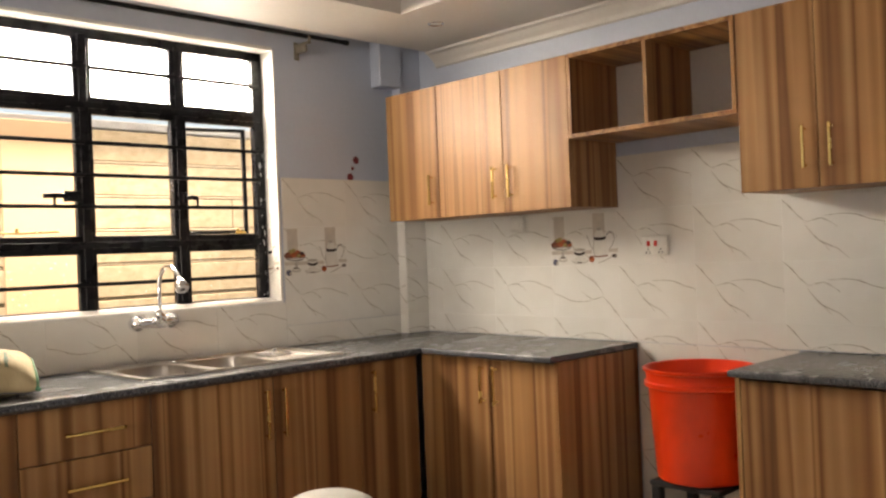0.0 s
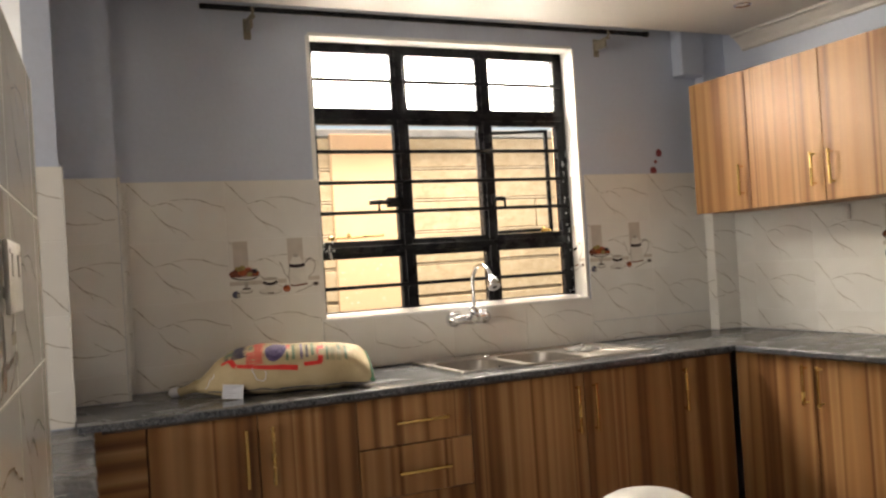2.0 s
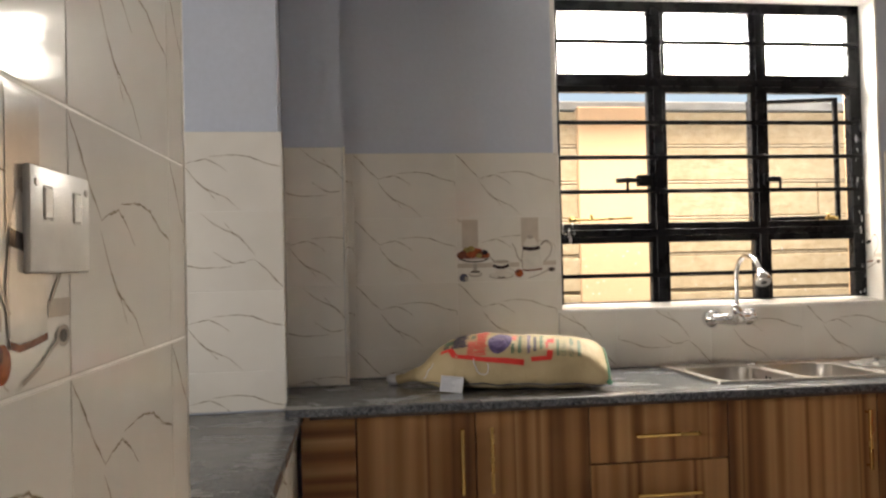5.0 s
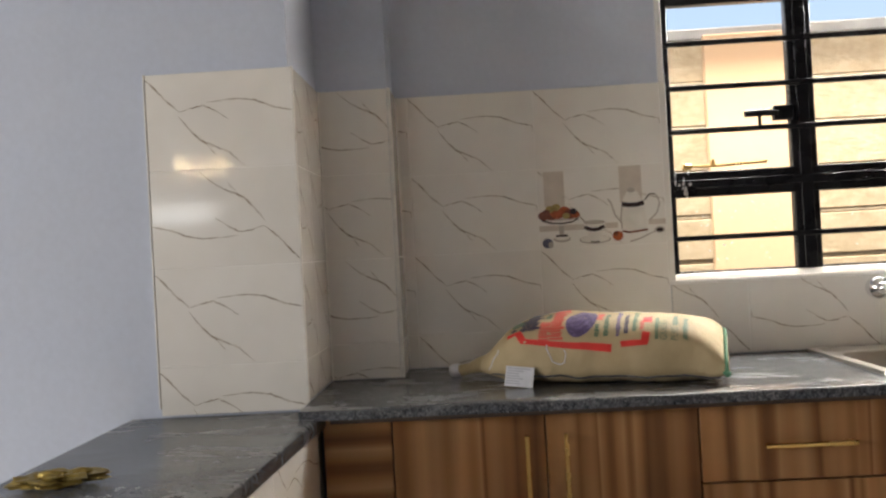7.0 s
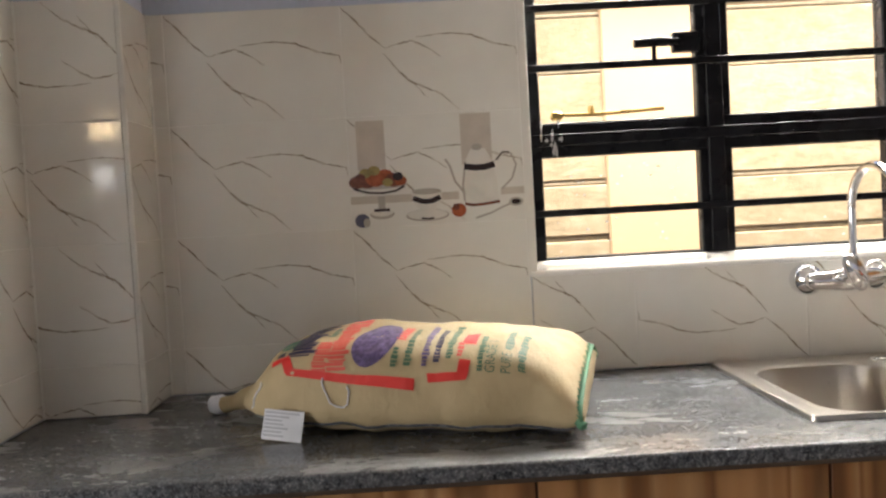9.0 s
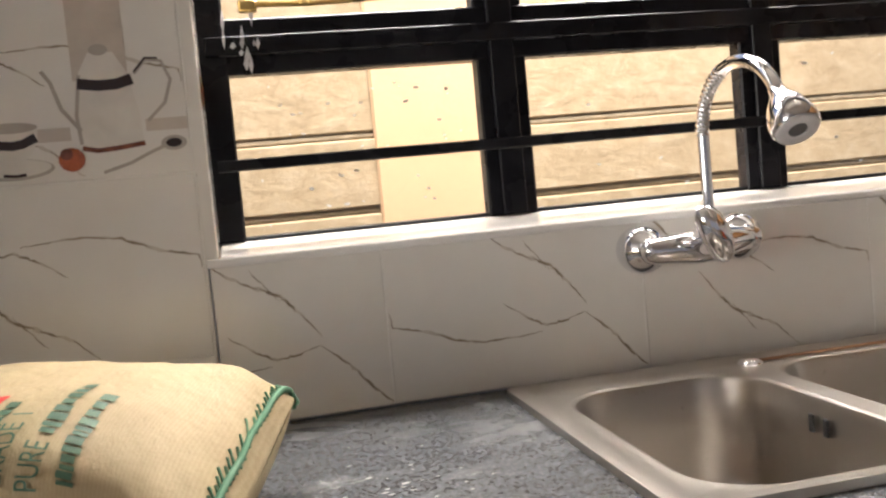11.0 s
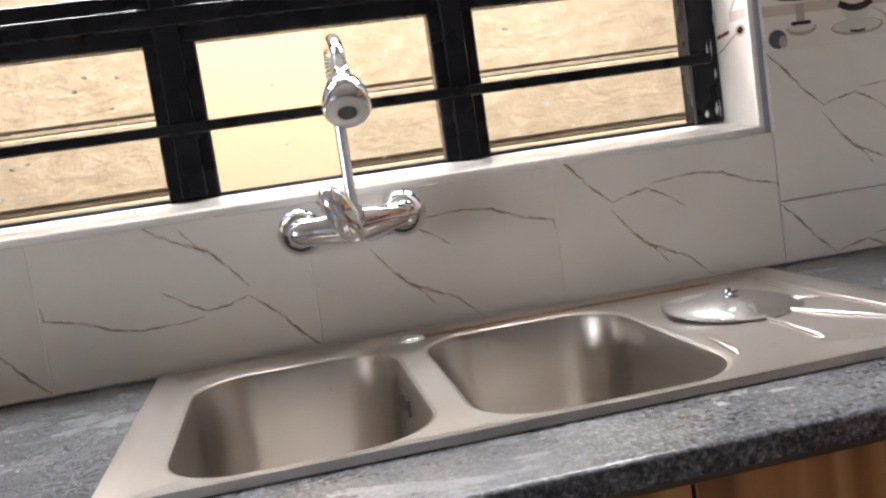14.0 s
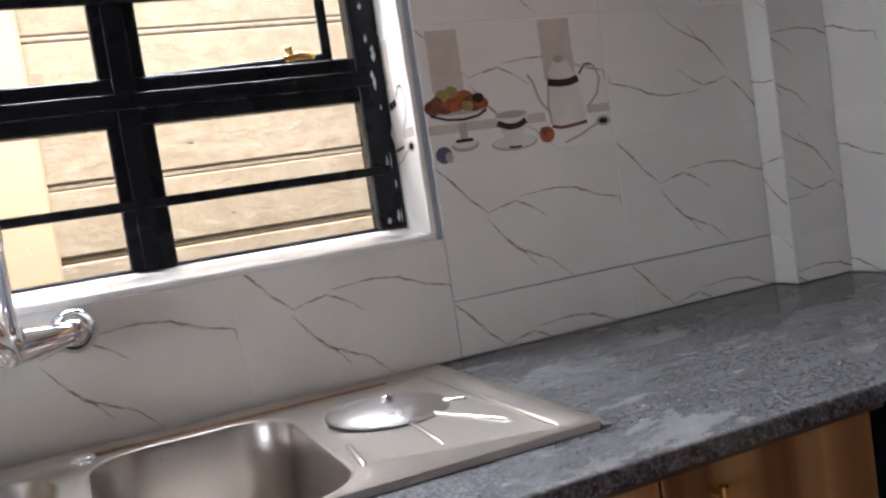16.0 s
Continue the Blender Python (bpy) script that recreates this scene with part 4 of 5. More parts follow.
SACK_TOP = ((0.0, 0.052), (0.05, 0.088), (0.12, 0.137), (0.20, 0.166), (0.30, 0.176), (0.60, 0.172), (0.80, 0.163), (0.92, 0.152), (1.0, 0.142))
SACK_HALF = ((0.0, 0.030), (0.05, 0.072), (0.12, 0.118), (0.20, 0.150), (0.30, 0.165), (0.60, 0.168), (0.80, 0.166), (0.92, 0.164), (1.0, 0.168))


def along(table, s):
    s = min(1.0, max(0.0, s))
    for (a, va), (b, vb) in zip(table, table[1:]):
        if s <= b:
            f = (s - a) / (b - a)
            return va + (vb - va) * f
    return table[-1][1]


def blended(table, s):
    return (along(table, s - 0.035) + 2 * along(table, s) + along(table, s + 0.035)) / 4


def sack_point(s, t, lift=0.0):
    """s along the bag from its tied end, t round it (0 at the ridge, 0.5 underneath), lift off the skin."""
    close = 1.0 if s < 0.80 else math.sqrt(max(0.0, 1 - 0.99 * (min(1.0, (s - 0.80) / 0.20)) ** 2.4))
    top = blended(SACK_TOP, s)
    low = 0.022 * max(0.0, 1 - s / 0.16)
    mid = low + (top - low) * 0.45
    a = blended(SACK_HALF, s)
    ang = 2 * math.pi * t
    cy, cz = math.sin(ang), math.cos(ang)
    b = ((top - mid) if cz > 0 else (mid - low)) * close
    y = -a * math.copysign(abs(cy) ** 0.74, cy)
    z = b * math.copysign(abs(cz) ** (0.66 if cz > 0 else 0.5), cz)
    x = s * SL
    edge = 1 + 2.2 * max(0.0, 0.25 - s) + 5 * max(0.0, s - 0.86)
    wr = noise.noise((x * 8, y * 8, z * 8)) * 0.009 + noise.noise((x * 26, y * 14, z * 14)) * 0.0040 * edge + noise.noise((x * 70, y * 26, z * 26)) * 0.0014 * edge
    n = Vector((0, y / max(a, 1e-3) ** 2, z / max(b, 1e-3) ** 2)).normalized()
    p = Vector((x, y, z)) + n * (wr + lift)
    p.z = max(p.z + mid + 0.16 * p.y * max(0.0, (s - 0.78) / 0.22) ** 2, 0.003 + 0.3 * lift)
    return p


sack = empty("sack", pose(SACKX, SACKY, CZ, 0, 0, -15), "full beige woven sack with red and blue print lying down", "sack")
bm = bmesh.new()
grid = [[bm.verts.new(sack_point(i / SN, j / 48)) for j in range(48)] for i in range(SN + 1)]
for i in range(SN):
    for j in range(48):
        bm.faces.new((grid[i][j], grid[i][(j + 1) % 48], grid[i + 1][(j + 1) % 48], grid[i + 1][j]))
bm.faces.new(grid[-1])
bm.faces.new(grid[0][::-1])
part("bag", bm, SACK, sack, "stuffed woven bag", soft=True)
bm = bmesh.new()
add_tube(bm, [(0.020, 0, 0.040), (-0.015, 0.006, 0.036), (-0.045, 0.016, 0.026), (-0.072, 0.024, 0.019)], [0.030, 0.021, 0.015, 0.017], 14)
part("tied_neck", bm, SACK, sack, "gathered neck", soft=True)
bm = bmesh.new()
add_tube(bm, [(-0.068, 0.023, 0.019), (-0.085, 0.030, 0.018), (-0.102, 0.036, 0.017), (-0.112, 0.040, 0.014)], [0.014, 0.021, 0.018, 0.006], 12)
part("thread_knot", bm, PAPER, sack, "white thread knot", soft=True)
bm = bmesh.new()
add_tube(bm, [sack_point(0.992, t / 48, 0.003) for t in range(-13, 14)], 0.0034, 8)
for t in range(-24, 25):
    add_tube(bm, [sack_point(0.982 + 0.004 * (t % 3) / 2, (t - 0.45) / 96, 0.0012), sack_point(0.994, (t + 0.45) / 96, 0.0018)], 0.0014, 5)
part("stitched_hem", bm, CORDGREEN, sack, "green stitched hem", soft=True)
for t in (0.262, -0.262):
    bm = bmesh.new()
    add_tube(bm, [sack_point(0.980, t, 0.0), sack_point(0.996, t, 0.005), sack_point(0.998, t, 0.010)], [0.006, 0.009, 0.004], 10)
    part("thread_knot", bm, CORDGREEN, sack, "green thread knot", soft=True)
bm = bmesh.new()
add_tube(bm, [sack_point(s / 30, 0.325 + 0.004 * math.sin(s), 0.0015) for s in range(2, 30)], 0.0026, 6)
part("side_seam", bm, GRANITE, sack, "dark grimy lower seam", soft=True)


for path in (((0.325, 0.222), (0.322, 0.234), (0.330, 0.246), (0.345, 0.255), (0.362, 0.261), (0.380, 0.262), (0.393, 0.256), (0.399, 0.247), (0.392, 0.241)), ((0.105, 0.200), (0.108, 0.212), (0.100, 0.225), (0.086, 0.236), (0.074, 0.247), (0.066, 0.258), (0.052, 0.270))):
    bm = bmesh.new()
    add_tube(bm, [sack_point(a, b, 0.0018) for a, b in path], 0.0015, 6)
    part("loose_thread", bm, PAPER, sack, "loose white thread", soft=True)


def print_patch(bm, s0, s1, t0, t1, mat=0, n=6):
    g = [[bm.verts.new(sack_point(s0 + (s1 - s0) * i / n, t0 + (t1 - t0) * j / n, 0.0012)) for j in range(n + 1)] for i in range(n + 1)]
    for i in range(n):
        for j in range(n):
            bm.faces.new((g[i][j], g[i + 1][j], g[i + 1][j + 1], g[i][j + 1])).material_index = mat


def print_line(bm, pts, half, mat=0):
    """A band drawn on the bag through (s, t) points."""
    rows = []
    for i, (s, t) in enumerate(pts):
        a, b = pts[max(0, i - 1)], pts[min(len(pts) - 1, i + 1)]
        d = Vector(((b[0] - a[0]) * SL, (b[1] - a[1]) * 0.9)).normalized()
        rows.append((bm.verts.new(sack_point(s - d.y * half / SL, t + d.x * half / 0.9, 0.0013)), bm.verts.new(sack_point(s + d.y * half / SL, t - d.x * half / 0.9, 0.0013))))
    for p, q in zip(rows, rows[1:]):
        bm.faces.new((p[0], p[1], q[1], q[0])).material_index = mat


def between(pts, n=8):
    out = []
    for (a, b), (c, d) in zip(pts, pts[1:]):
        out += [(a + (c - a) * k / n, b + (d - b) * k / n) for k in range(n)]
    return out + [pts[-1]]


bm = bmesh.new()
print_line(bm, between([(0.150, 0.155), (0.200, 0.150), (0.225, 0.205), (0.40, 0.225), (0.575, 0.235)]), 0.0100)
print_line(bm, between([(0.61, 0.222), (0.70, 0.215), (0.705, 0.165)]), 0.0095)
print_patch(bm, 0.69, 0.725, 0.045, 0.105)
part("print_border", bm, PRINTRED, sack, "red printed border")
bm = bmesh.new()
ov = [(0.455 + 0.060 * math.cos(a) - 0.010 * math.sin(a), 0.102 + 0.094 * math.sin(a)) for a in [2 * math.pi * k / 28 for k in range(28)]]
c0 = bm.verts.new(sack_point(0.455, 0.105, 0.002))
ring_in = [bm.verts.new(sack_point(0.455 + (s - 0.455) * 0.55, 0.105 + (t - 0.105) * 0.55, 0.0018)) for s, t in ov]
ring_out = [bm.verts.new(sack_point(s, t, 0.0014)) for s, t in ov]
for k in range(28):
    j = (k + 1) % 28
    bm.faces.new((c0, ring_in[k], ring_in[j]))
    bm.faces.new((ring_in[k], ring_out[k], ring_out[j], ring_in[j]))
part("print_oval", bm, PRINTVIOLET, sack, "violet printed oval")
rs = random.Random(11)


def text_column(name, s, width, t0, t1, material, label):
    bm = bmesh.new()
    t = t0
    while t < t1 - 0.004:
        step = rs.uniform(0.008, 0.017)
        w = width * rs.uniform(0.95, 1.4)
        print_patch(bm, s - w / 2, s + w / 2 * rs.uniform(0.5, 1), t, min(t1, t + step * 0.80), 0, 2)
        t += step
    part(name, bm, material, sack, label)


for s, w, t0, t1, mt, lab in ((0.252, 0.066, -0.01, 0.150, PRINTBLUE, "large dark blue letters, worn"), (0.200, 0.055, 0.045, 0.105, PRINTGREEN, "green leaf print"), (0.180, 0.025, 0.115, 0.135, PRINTBLUE, "blue dots"),
                              (0.315, 0.022, 0.02, 0.06, PRINTGREEN, "green leaf print"), (0.312, 0.040, 0.09, 0.205, PRINTPINK, "faded red letters"), (0.362, 0.050, -0.03, 0.205, PRINTPINK, "large faded red letters"),
                              (0.525, 0.022, 0.02, 0.10, PRINTPINK, "small faded red letters"), (0.520, 0.014, 0.13, 0.20, PRINTGREEN, "small green letters"), (0.555, 0.016, 0.03, 0.19, PRINTGREEN, "small green letters"),
                              (0.600, 0.016, 0.02, 0.19, PRINTVIOLET, "small violet letters"), (0.630, 0.014, 0.03, 0.18, PRINTBLUE, "small blue letters"), (0.662, 0.016, 0.01, 0.17, PRINTGREEN, "small green letters"),
                              (0.690, 0.014, 0.10, 0.16, PRINTPINK, "small red letters"), (0.745, 0.014, 0.06, 0.20, PRINTGREEN, "small green letters"), (0.812, 0.018, 0.02, 0.118, PRINTGREEN, "faded green letters"), (0.850, 0.018, 0.04, 0.19, PRINTGREEN, "faded green letters")):
    text_column("print_text", s, w, t0, t1, mt, lab)


def sack_words(words, s0, t0, size, material, label):
    """Words on the bag, read from its front edge up over the top."""
    cu = bpy.data.curves.new("letters", "FONT")
    cu.body, cu.size = words, size
    tmp = bpy.data.objects.new("letters", cu)
    scene.collection.objects.link(tmp)
    me = bpy.data.meshes.new_from_object(tmp.evaluated_get(bpy.context.evaluated_depsgraph_get()))
    bpy.data.objects.remove(tmp)
    bm = bmesh.new()
    bm.from_mesh(me)
    bpy.data.meshes.remove(me)
    for v in bm.verts:
        v.co = sack_point(s0 - v.co.y / SL, t0 - v.co.x / 0.78, 0.0016)
    part("print_words", bm, material, sack, label)


sack_words("GRADE 1", 0.782, 0.205, 0.024, PRINTGREEN, "green printed words")
sack_words("PURE", 0.822, 0.205, 0.024, PRINTGREEN, "green printed words")
tag_ob = empty("paper_tag", pose(1.018, 3.372, CZ + 0.003, -16, 5, -16), "small white printed paper tag leaning on the sack", "tag")
part("sheet", box(-0.037, 0.037, 0, 0.0012, 0, 0.052), PAPER, tag_ob)
rs = random.Random(4)
for k in range(7):
    zz = 0.006 + k * 0.0065
    part("print_bar", box(-0.034, -0.034 + rs.uniform(0.03, 0.066), -0.0008, -0.0002, zz, zz + 0.0035), GREYINK, tag_ob)

# ---- buckets ----
stool = empty("stool", pose(3.515, 1.920, 0), "low black plastic stool under the bucket", "stool")
part("seat", box(-0.15, 0.15, -0.15, 0.15, 0.39, 0.415, 0.010, 2), RUBBER, stool, soft=True)
for lx in (-0.125, 0.125):
    for ly in (-0.125, 0.125):
        part("leg", box(lx - 0.02, lx + 0.02, ly - 0.02, ly + 0.02, 0, 0.391, 0.005), RUBBER, stool)
bucket = empty("bucket", pose(3.515, 1.920, 0.416), "large bright red plastic bucket on a black stool", "bucket")
part("body", add_lathe(bmesh.new(), [(r, z * 1.05) for r, z in [(0.0, 0.004), (0.160, 0.0), (0.170, 0.004), (0.174, 0.02), (0.196, 0.335), (0.201, 0.340), (0.209, 0.343), (0.210, 0.358), (0.202, 0.362), (0.204, 0.395), (0.213, 0.399), (0.214, 0.409), (0.208, 0.412), (0.200, 0.410), (0.192, 0.33), (0.170, 0.022), (0.0, 0.018)]], 64), RED, bucket, soft=True)
part("content", add_lathe(bmesh.new(), [(0.0, 0.372), (0.12, 0.370), (0.192, 0.366)], 40), WHITEPLASTIC, bucket, "pale filling near the rim")
bin_ob = empty("bin", pose(2.00, 2.285, -0.0), "tall white plastic bin with a rounded lid", "bin")
part("body", add_lathe(bmesh.new(), [(0.0, 0.0), (0.115, 0.0), (0.12, 0.006), (0.132, 0.550), (0.134, 0.560), (0.0, 0.560)], 48), WHITEPLASTIC, bin_ob, soft=True)
part("lid", add_lathe(bmesh.new(), [(0.137, 0.548), (0.140, 0.554), (0.139, 0.582), (0.133, 0.593), (0.10, 0.610), (0.05, 0.619), (0.0, 0.622)], 48), WHITEPLASTIC, bin_ob, "rounded white lid", soft=True)

# crumpled wrapper on the bar
bm = bmesh.new()
bmesh.ops.create_icosphere(bm, subdivisions=4, radius=1.0)
for v in bm.verts:
    n1 = noise.noise(v.co * 2.3) * 0.45 + noise.noise(v.co * 6.0) * 0.28
    v.co = v.co * (1 + n1)
    v.co = Vector((v.co.x * 0.075, v.co.y * 0.034, max(-0.012, v.co.z * 0.014)))
    v.co.z += 0.012
thing("wrapper", bm, GOLDFOIL, "crumpled dull gold wrapper lying on the bar", "wrapper", at=pose(0.17, 2.64, CZ - 0.019, 0, 0, 14))

# three-bulb ceiling lamp of the living room
lamp = empty("ceiling_lamp", pose(-1.08, -1.0, 2.66), "three-bulb ceiling lamp, lit, in the living room", "lamp")
part("stem", add_lathe(bmesh.new(), [(0.0, -0.58), (0.016, -0.58), (0.016, -0.03), (0.06, -0.02), (0.06, 0.0)], 20), BRASS, lamp, soft=True)
for k in range(3):
    a = radians(15 + 120 * k)
    bm = bmesh.new()
    add_tube(bm, [(0, 0, -0.72), (0.09 * math.cos(a), 0.09 * math.sin(a), -0.60), (0.15 * math.cos(a), 0.15 * math.sin(a), -0.60), (0.16 * math.cos(a), 0.16 * math.sin(a), -0.63)], 0.007, 8)
    arm = part("arm", bm, BRASS, lamp, soft=True)
    part("bulb", add_lathe(bmesh.new(), [(0.0, -0.725), (0.02, -0.72), (0.03, -0.70), (0.027, -0.675), (0.014, -0.65), (0.012, -0.63)], 20, pose(0.16 * math.cos(a), 0.16 * math.sin(a), 0)), WARMBULB, arm, "glowing warm bulb", soft=True)

# ---- wall tiles with printed veins ----
VEINS = (
    (((0.0, 0.985), (0.07, 0.88), (0.15, 0.73), (0.245, 0.60)), 0.0045),
    (((0.245, 0.60), (0.32, 0.635), (0.40, 0.655), (0.47, 0.60), (0.56, 0.50)), 0.0040),
    (((0.42, 0.685), (0.52, 0.70), (0.64, 0.705), (0.74, 0.68), (0.86, 0.60), (0.985, 0.555), (0.99, 0.48)), 0.0042),
    (((0.235, 0.555), (0.30, 0.42), (0.37, 0.30), (0.46, 0.235), (0.55, 0.165), (0.65, 0.02)), 0.0048),
    (((0.37, 0.33), (0.42, 0.235), (0.47, 0.14)), 0.0026),
)


def jag(pts, w, seed, h0, h1):
    r = random.Random(seed)
    xy, ws = [], []
    n = 7
    total = (len(pts) - 1) * n
    for i, ((a, b), (c, d)) in enumerate(zip(pts, pts[1:])):
        for k in range(n + (1 if i == len(pts) - 2 else 0)):
            f = k / n
            pos = (i * n + k) / total
            xy.append(((a + (c - a) * f) * h0 + r.uniform(-1, 1) * 0.0011, (b + (d - b) * f) * h1 + r.uniform(-1, 1) * 0.0011))
            ws.append(w * (0.25 + 0.75 * math.sin(math.pi * min(0.97, max(0.03, pos)))) * r.uniform(0.55, 1.25))
    return xy, ws


tile_cache = {}


def tile_mesh(u0, u1, v0, v1, turned, plain=False):
    """Part u0..u1, v0..v1 (metres) of a whole glazed tile, its face at y = 0, its foot at the origin."""
    key = (round(u0, 3), round(u1, 3), round(v0, 3), round(v1, 3), turned, plain)
    if key in tile_cache:
        return tile_cache[key]
    g = 0.0007
    bm = bmesh.new()
    add_box(bm, g, u1 - u0 - g, 0.0, 0.0095, g, v1 - v0 - g, 0.0017, 2)
    if not plain:
        vb = bmesh.new()
        for k, (pts, w) in enumerate(VEINS):
            if turned:
                pts = tuple((1 - a, 1 - b) for a, b in pts)
            xy, ws = jag(pts, w, 40 + k, TW, TH)
            add_ribbon(vb, xy, [x * 1.15 for x in ws], 2, -0.00025)
            r = random.Random(90 + k)
            i = 0
            while i < len(xy) - 3:
                run = r.randint(4, 9)
                cut = xy[i:i + run + 1]
                if len(cut) > 2:
                    add_ribbon(vb, cut, [ws[i + j] * 0.62 * math.sin(math.pi * (j + 0.4) / (len(cut) - 0.2)) for j in range(len(cut))], 1, -0.0005)
                i += run + r.randint(0, 3)
        for co, no in (((u0 + 2 * g, 0, 0), (-1, 0, 0)), ((u1 - 2 * g, 0, 0), (1, 0, 0)), ((0, 0, v0 + 2 * g), (0, 0, -1)), ((0, 0, v1 - 2 * g), (0, 0, 1))):
            bmesh.ops.bisect_plane(vb, geom=vb.verts[:] + vb.edges[:] + vb.faces[:], plane_co=co, plane_no=no, clear_outer=True)
        for v in vb.verts:
            v.co.x -= u0
            v.co.z -= v0
        tmp = bpy.data.meshes.new("veins")
        vb.to_mesh(tmp)
        vb.free()
        bm.from_mesh(tmp)
        bpy.data.meshes.remove(tmp)
    me = bpy.data.meshes.new("tile")
    bm.to_mesh(me)
    bm.free()
    for m in (TILE, VEIN, VEINSOFT):
        me.materials.append(m)
    tile_cache[key] = me
    return me


ROWS = (0.992, 1.2385, 1.485, 1.7315)


def tile_area(wall, m, cols, rows, turn=lambda c, r: False, plain=lambda c, r: False):
    """cols: (left, right, whole tile's left); rows: (foot, top, whole tile's foot)."""
    for c, (a, b, ua) in enumerate(cols):
        for r, (f, t, va) in enumerate(rows):
            me = tile_mesh(a - ua, b - ua, f - va, t - va, turn(c, r), plain(c, r))
            part_mesh("tile", me, wall, m @ pose(a, 0, f))
    part("grout", box(cols[0][0] + 0.0012, cols[-1][1] - 0.0012, 0.0012, 0.0085, min(r[0] for r in rows) + 0.0012, max(r[1] for r in rows) - 0.0012), GROUT, wall, at=m)


def full_rows(low, joints):
    out = [(low, joints[0], joints[0] - TH)]
    return out + [(a, a + TH, a) for a in joints[:-1]]


def columns(a, b, start, width=TW):
    out = []
    x = start
    while x < b - 0.004:
        if x + width > a + 0.004:
            out.append((max(a, x), min(b, x + width), x))
        x += width
    return out


north = pose(0, W, 0)
std = full_rows(CZ + 0.001, ROWS)
tile_area(wall_north, north, columns(0.6965, WIN[0] - 0.001, 1.126 - 2 * TW), std)
tile_area(wall_north, north, columns(WIN[0], 2.9152, 2.141 - 2 * TW), [(CZ + 0.001, WIN[2] - 0.011, CZ + 0.001)], turn=lambda c, r: c < 2)
tile_area(wall_north, north, columns(2.915, 3.668, 2.915), std[:1])
tile_area(wall_north, north, columns(WIN[1] + 0.001, 3.668, 2.915), std[1:], turn=lambda c, r: c == 1 and r == 1)
tile_area(wall_pillar, pose(0, 3.300, 0), [(0.116, 0.489, 0.108)], full_rows(CZ - 0.018, ROWS), turn=lambda c, r: r == 2)
tile_area(wall_pillar, pose(0.490, 0, 0, 0, 0, 90), [(3.303, 3.48, 3.303 - 0.19), (3.48, 3.664, 3.48)], std, turn=lambda c, r: c == 0)
tile_area(chase_l, pose(0, 3.6655, 0), [(0.485, 0.691, 0.41)], std, turn=lambda c, r: r in (1, 3))
tile_area(chase_l, pose(0.7015, 0, 0, 0, 0, 90), [(3.667, W - 0.001, 3.58)], std)
tile_area(chase_r, pose(3.6625, 0, 0, 0, 0, -90), [(-W + 0.001, -3.777, -W - 0.1)], std, turn=lambda c, r: r % 2 == 0)
tile_area(chase_r, pose(0, 3.7755, 0), [(3.664, RX - 0.001, 3.50)], std, turn=lambda c, r: r % 2 == 1)
east = pose(RX, 0, 0, 0, 0, -90)
tile_area(wall_east, east, columns(-3.782, 0.60, -2.875 - 3 * TW), std, turn=lambda c, r: c % 5 == 3 and r == 1)
low_rows = [(ROWS[0] - TH, CZ + 0.0005, ROWS[0] - TH)] + [(ROWS[0] - TH * k, ROWS[0] - TH * (k - 1), ROWS[0] - TH * k) for k in (2, 3, 4)]
tile_area(wall_east, east, columns(-2.401, -1.66, -2.875 - 3 * TW), low_rows)
PROWS = (0.714, 0.9615, 1.209, 1.4565, 1.704)
PICV = PICY - 1.842
tile_area(partition, pose(0, 0, 0, 0, 0, 90), columns(-2.5, -0.003, PICV - 5 * TW), [(z - TH, z, z - TH) for z in PROWS])
part("edge_trim", box(-0.0095, 0.001, -0.0025, 0.0045, 0.50, 1.704, 0.002), WHITEPLASTIC, partition, "white plastic tile trim")
for tx in (0.1115, 0.4885):
    part("edge_trim", box(tx, tx + 0.0045, 3.2985, 3.3085, CZ + 0.001, 1.7325, 0.0015), WHITEPLASTIC, wall_pillar, "white plastic tile trim")

for bx, by in ((0.4895, 3.6630), (0.7005, 3.8375)):
    part("corner_bead", box(bx, bx + 0.0045, by, by + 0.0035, CZ + 0.001, 1.7315, 0.0008), GROUT, chase_l, "white grout bead")
part("edge_trim", box(0.6915, 0.7025, 3.6640, 3.6685, CZ + 0.001, 1.7325, 0.0015), WHITEPLASTIC, chase_l, "white plastic tile trim")
part("edge_trim", box(3.6615, 3.6655, 3.7740, 3.7785, CZ + 0.001, 1.7325, 0.0015), WHITEPLASTIC, chase_r, "white plastic tile trim")
tile_area(bar_wall, pose(0.5260, 3.2985, 0, 0, 0, 90 - 2.783) @ pose(-3.2985, 0, 0), columns(1.854, 3.230, 3.230 - 4 * TW), [(0.615, 0.8425, 0.615), (0.3675, 0.615, 0.3675), (0.12, 0.3675, 0.12)])

# ---- printed still life on some tiles ----


def disc_pts(cx, cz, rx, rz, y, n=24, a0=0, a1=360):
    return [(cx + rx * math.cos(radians(a0 + (a1 - a0) * k / n)), y, cz + rz * math.sin(radians(a0 + (a1 - a0) * k / n))) for k in range(n + (0 if a1 - a0 == 360 else 1))]


